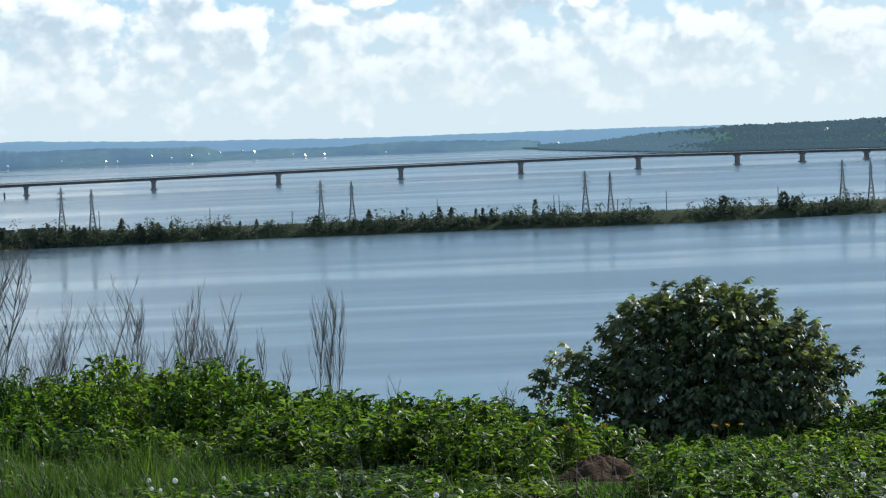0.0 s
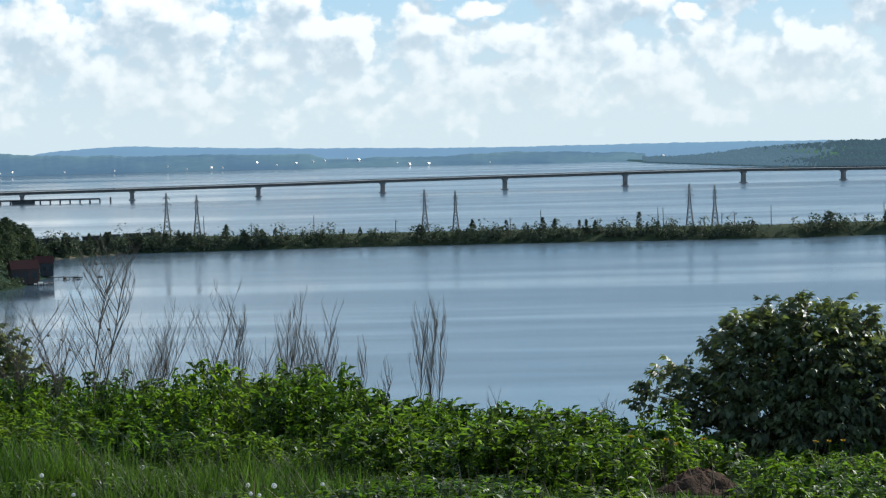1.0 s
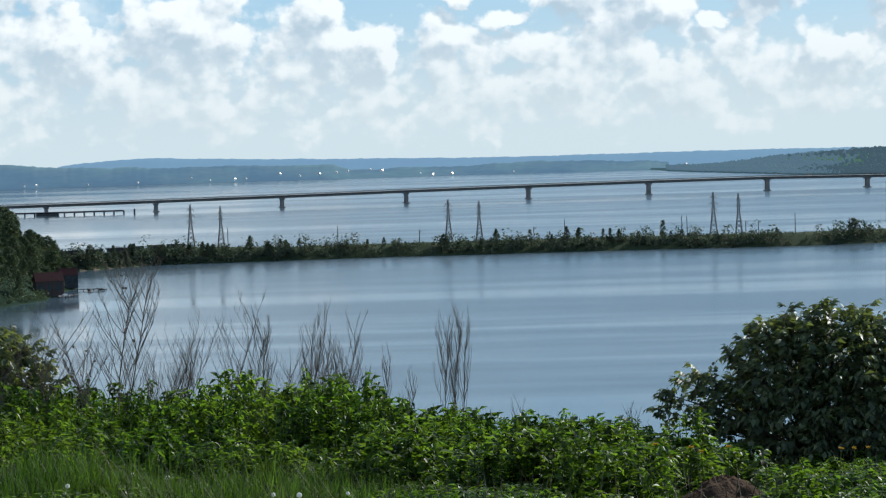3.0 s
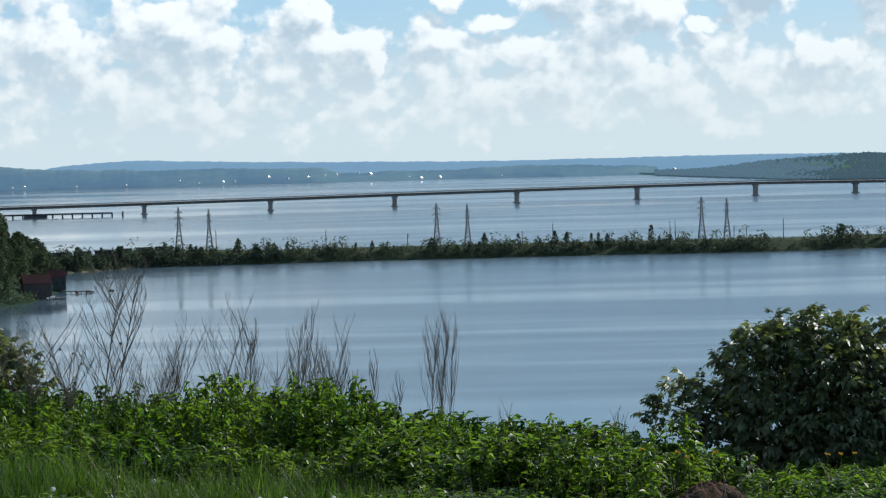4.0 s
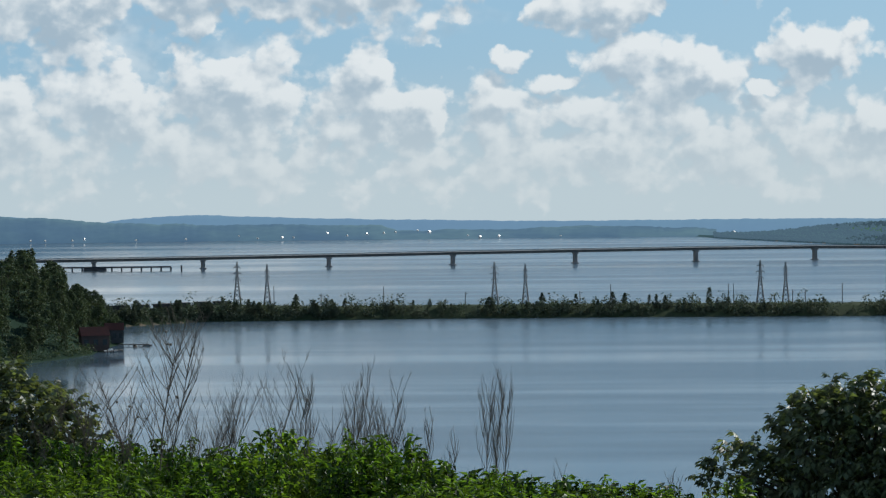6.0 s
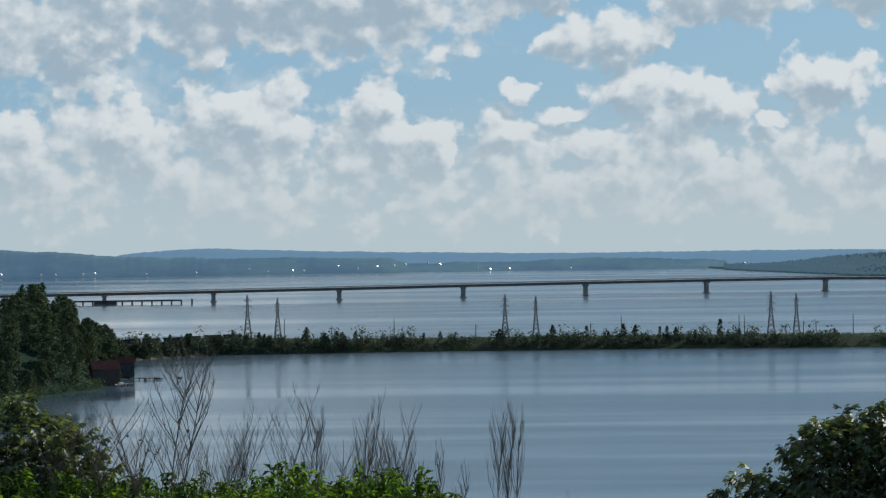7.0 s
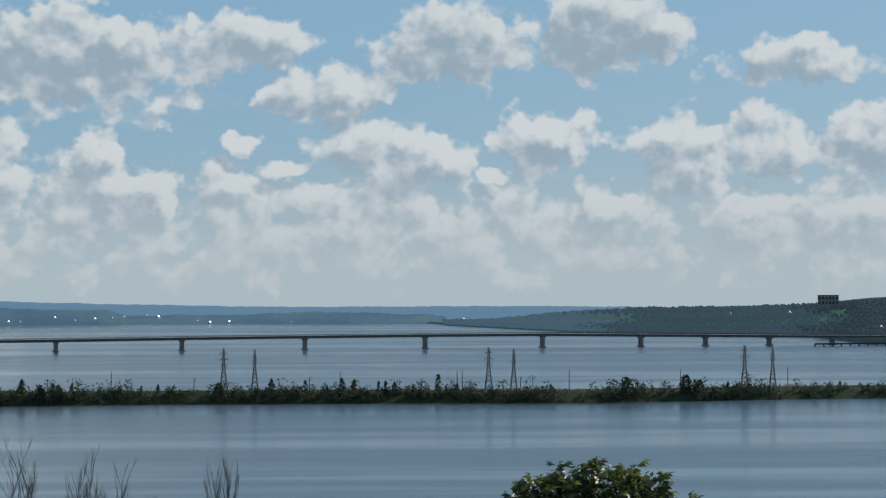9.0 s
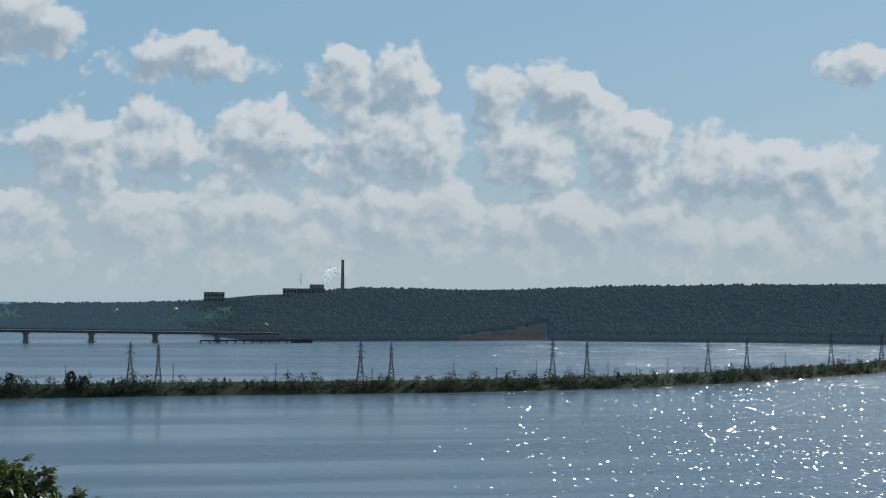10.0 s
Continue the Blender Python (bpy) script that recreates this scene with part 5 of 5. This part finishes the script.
gx, gy = 2.82, 19.2
build_bush("broad dark green elder bush on the crest of the bank", (gx, gy, over(gx, gy)),
           [(0.02, 0, 0.58, 0.70, 0.75, 0.60), (-0.36, 0.05, 0.86, 0.30, 0.40, 0.30), (-0.72, -0.05, 0.56, 0.30, 0.40, 0.20), (0.48, 0, 0.62, 0.44, 0.5, 0.40), (0.15, 0.0, 0.90, 0.42, 0.4, 0.36), (0.72, -0.05, 0.45, 0.30, 0.4, 0.36), (-0.02, -0.2, 0.34, 0.62, 0.5, 0.34)],
           [(-1.22, 0, 0.68), (-1.02, -0.1, 0.85), (-0.5, 0, 1.18), (-0.02, 0.05, 1.32), (0.3, 0, 1.27), (0.75, 0, 1.02), (1.12, 0, 0.74), (1.0, 0.1, 0.78), (-0.75, 0, 0.98), (-0.95, 0, 0.42), (-1.26, -0.05, 0.56), (-1.12, 0.05, 0.78), (-0.30, 0, 1.28), (0.52, 0, 1.2), (1.2, 0, 0.66), (0.92, 0, 0.95), (-0.6, 0, 1.14)],
           21, 3300, 0.135, M_ELDER)
gx, gy = -3.95, 20.1
build_bush("dark green leafy bush on the crest of the bank", (gx, gy, over(gx, gy)),
           [(0, 0, 0.62, 0.75, 0.6, 0.55), (0.4, 0.0, 0.50, 0.48, 0.5, 0.38), (-0.7, 0, 0.7, 0.6, 0.6, 0.6)], [(0.6, 0, 0.95), (0.82, 0, 0.66), (0.1, 0, 1.2), (-0.3, 0, 1.25)], 23, 2200, 0.14, M_ELDER)
gx, gy = 4.35, 18.6
build_bush("small leafy green shrub beside the elder bush", (gx, gy, over(gx, gy)), [(0, 0, 0.33, 0.3, 0.3, 0.30), (0.35, 0, 0.35, 0.3, 0.3, 0.33)], [(0.1, 0, 0.72), (-0.2, 0, 0.6)], 24, 260, 0.14, M_WEED)

DRY = "dead grey-brown weed stalk with thin ascending twigs"
for i, (x, dx, h, spread, forks) in enumerate((
        (-3.02, -0.12, 1.02, 0.9, 7), (-2.57, 0.16, 1.48, 0.75, 11), (-2.56, 0.32, 1.50, 0.6, 9), (-2.60, -0.42, 1.15, 0.8, 8), (-2.45, 0.5, 1.22, 0.55, 9), (-2.25, 0.5, 1.20, 0.5, 9), (-2.38, 0.42, 1.10, 0.5, 7),
        (-1.88, 0.43, 1.34, 0.55, 9), (-1.75, 0.30, 1.10, 0.45, 7), (-1.50, 0.09, 1.17, 0.4, 7), (-1.42, 0.02, 1.25, 0.35, 6), (-1.15, 0.20, 1.26, 0.32, 10), (-1.17, 0.12, 1.20, 0.28, 8), (-1.05, 0.10, 1.05, 0.3, 6),
        (-0.84, 0.14, 1.18, 0.4, 11), (-0.78, -0.03, 1.05, 0.35, 8), (-0.72, 0.05, 0.95, 0.4, 5), (-0.49, 0.02, 0.97, 0.25, 3), (-0.42, 0.16, 0.80, 0.3, 2), (-0.02, 0.01, 1.26, 0.24, 10), (0.04, 0.03, 1.27, 0.22, 9),
        (0.03, 0.06, 1.22, 0.24, 7), (1.42, -0.08, 0.62, 0.5, 2), (-3.5, 0.36, 1.12, 0.6, 6), (-3.2, 0.07, 1.2, 0.5, 7), (-2.9, 0.2, 1.0, 0.5, 6), (-2.1, 0.1, 0.98, 0.5, 6), (0.48, 0.02, 0.66, 0.5, 3))):
    build_dry_weed((x, 19.25 + 0.25 * math.sin(i * 2.4)), (dx, h * (0.88 if i > 3 else 1.0)), spread * 0.9, forks + 12, 100 + i, DRY if i > 3 else "tall dead branching weed with dry seed heads", i < 4)

rng = random.Random(31)
for i in range(16):
    x = rng.choice((rng.uniform(-3.0, -1.3), rng.uniform(-3.0, -0.6)))
    build_dry_weed((x, rng.uniform(18.9, 19.9)), (rng.uniform(0.0, 0.38) if x < -1.3 else rng.uniform(-0.05, 0.16), rng.uniform(0.78, 1.02)), rng.uniform(0.3, 0.6), rng.randint(6, 13), 300 + i, DRY)
CLOCK, GOLD = build_dandelion("clock"), build_dandelion("gold")
rng = random.Random(12)
spots = [(-1.80, 12.83), (-1.59, 12.08), (-1.49, 12.08), (-1.44, 12.22), (-1.66, 14.6), (-0.87, 12.8), (-0.90, 12.9), (-0.36, 12.48), (-1.21, 11.66), (-1.27, 11.43), (-0.97, 13.39), (-0.80, 12.75), (-1.95, 11.9),
         (-1.44, 12.3), (-1.9, 14.9), (-1.2, 11.9), (2.03, 11.1), (1.21, 10.9), (-2.3, 12.6), (-0.2, 11.4), (0.5, 11.8), (-1.1, 12.4), (-0.6, 13.6), (2.3, 11.6), (2.6, 12.4), (-1.75, 11.2), (-2.05, 13.3)]
for i, (x, y) in enumerate(spots):
    m = pose(x, y, over(x, y), rng.uniform(-9, 9), rng.uniform(-9, 9), rng.uniform(0, 360)) @ Matrix.Scale(rng.uniform(0.45, 0.66), 4)
    (CLOCK if i == 0 else copy_thing(CLOCK, m)).matrix_basis = m
for i, (x, y) in enumerate([(1.2, 15.2), (1.35, 15.1), (1.5, 15.15), (1.28, 15.4), (2.55, 17.0), (2.75, 17.1), (2.62, 16.8), (1.62, 15.0), (0.9, 14.8)]):
    m = pose(x, y, over(x, y), rng.uniform(-9, 9), rng.uniform(-9, 9), rng.uniform(0, 360)) @ Matrix.Scale(rng.uniform(0.8, 1.2), 4)
    (GOLD if i == 0 else copy_thing(GOLD, m)).matrix_basis = m
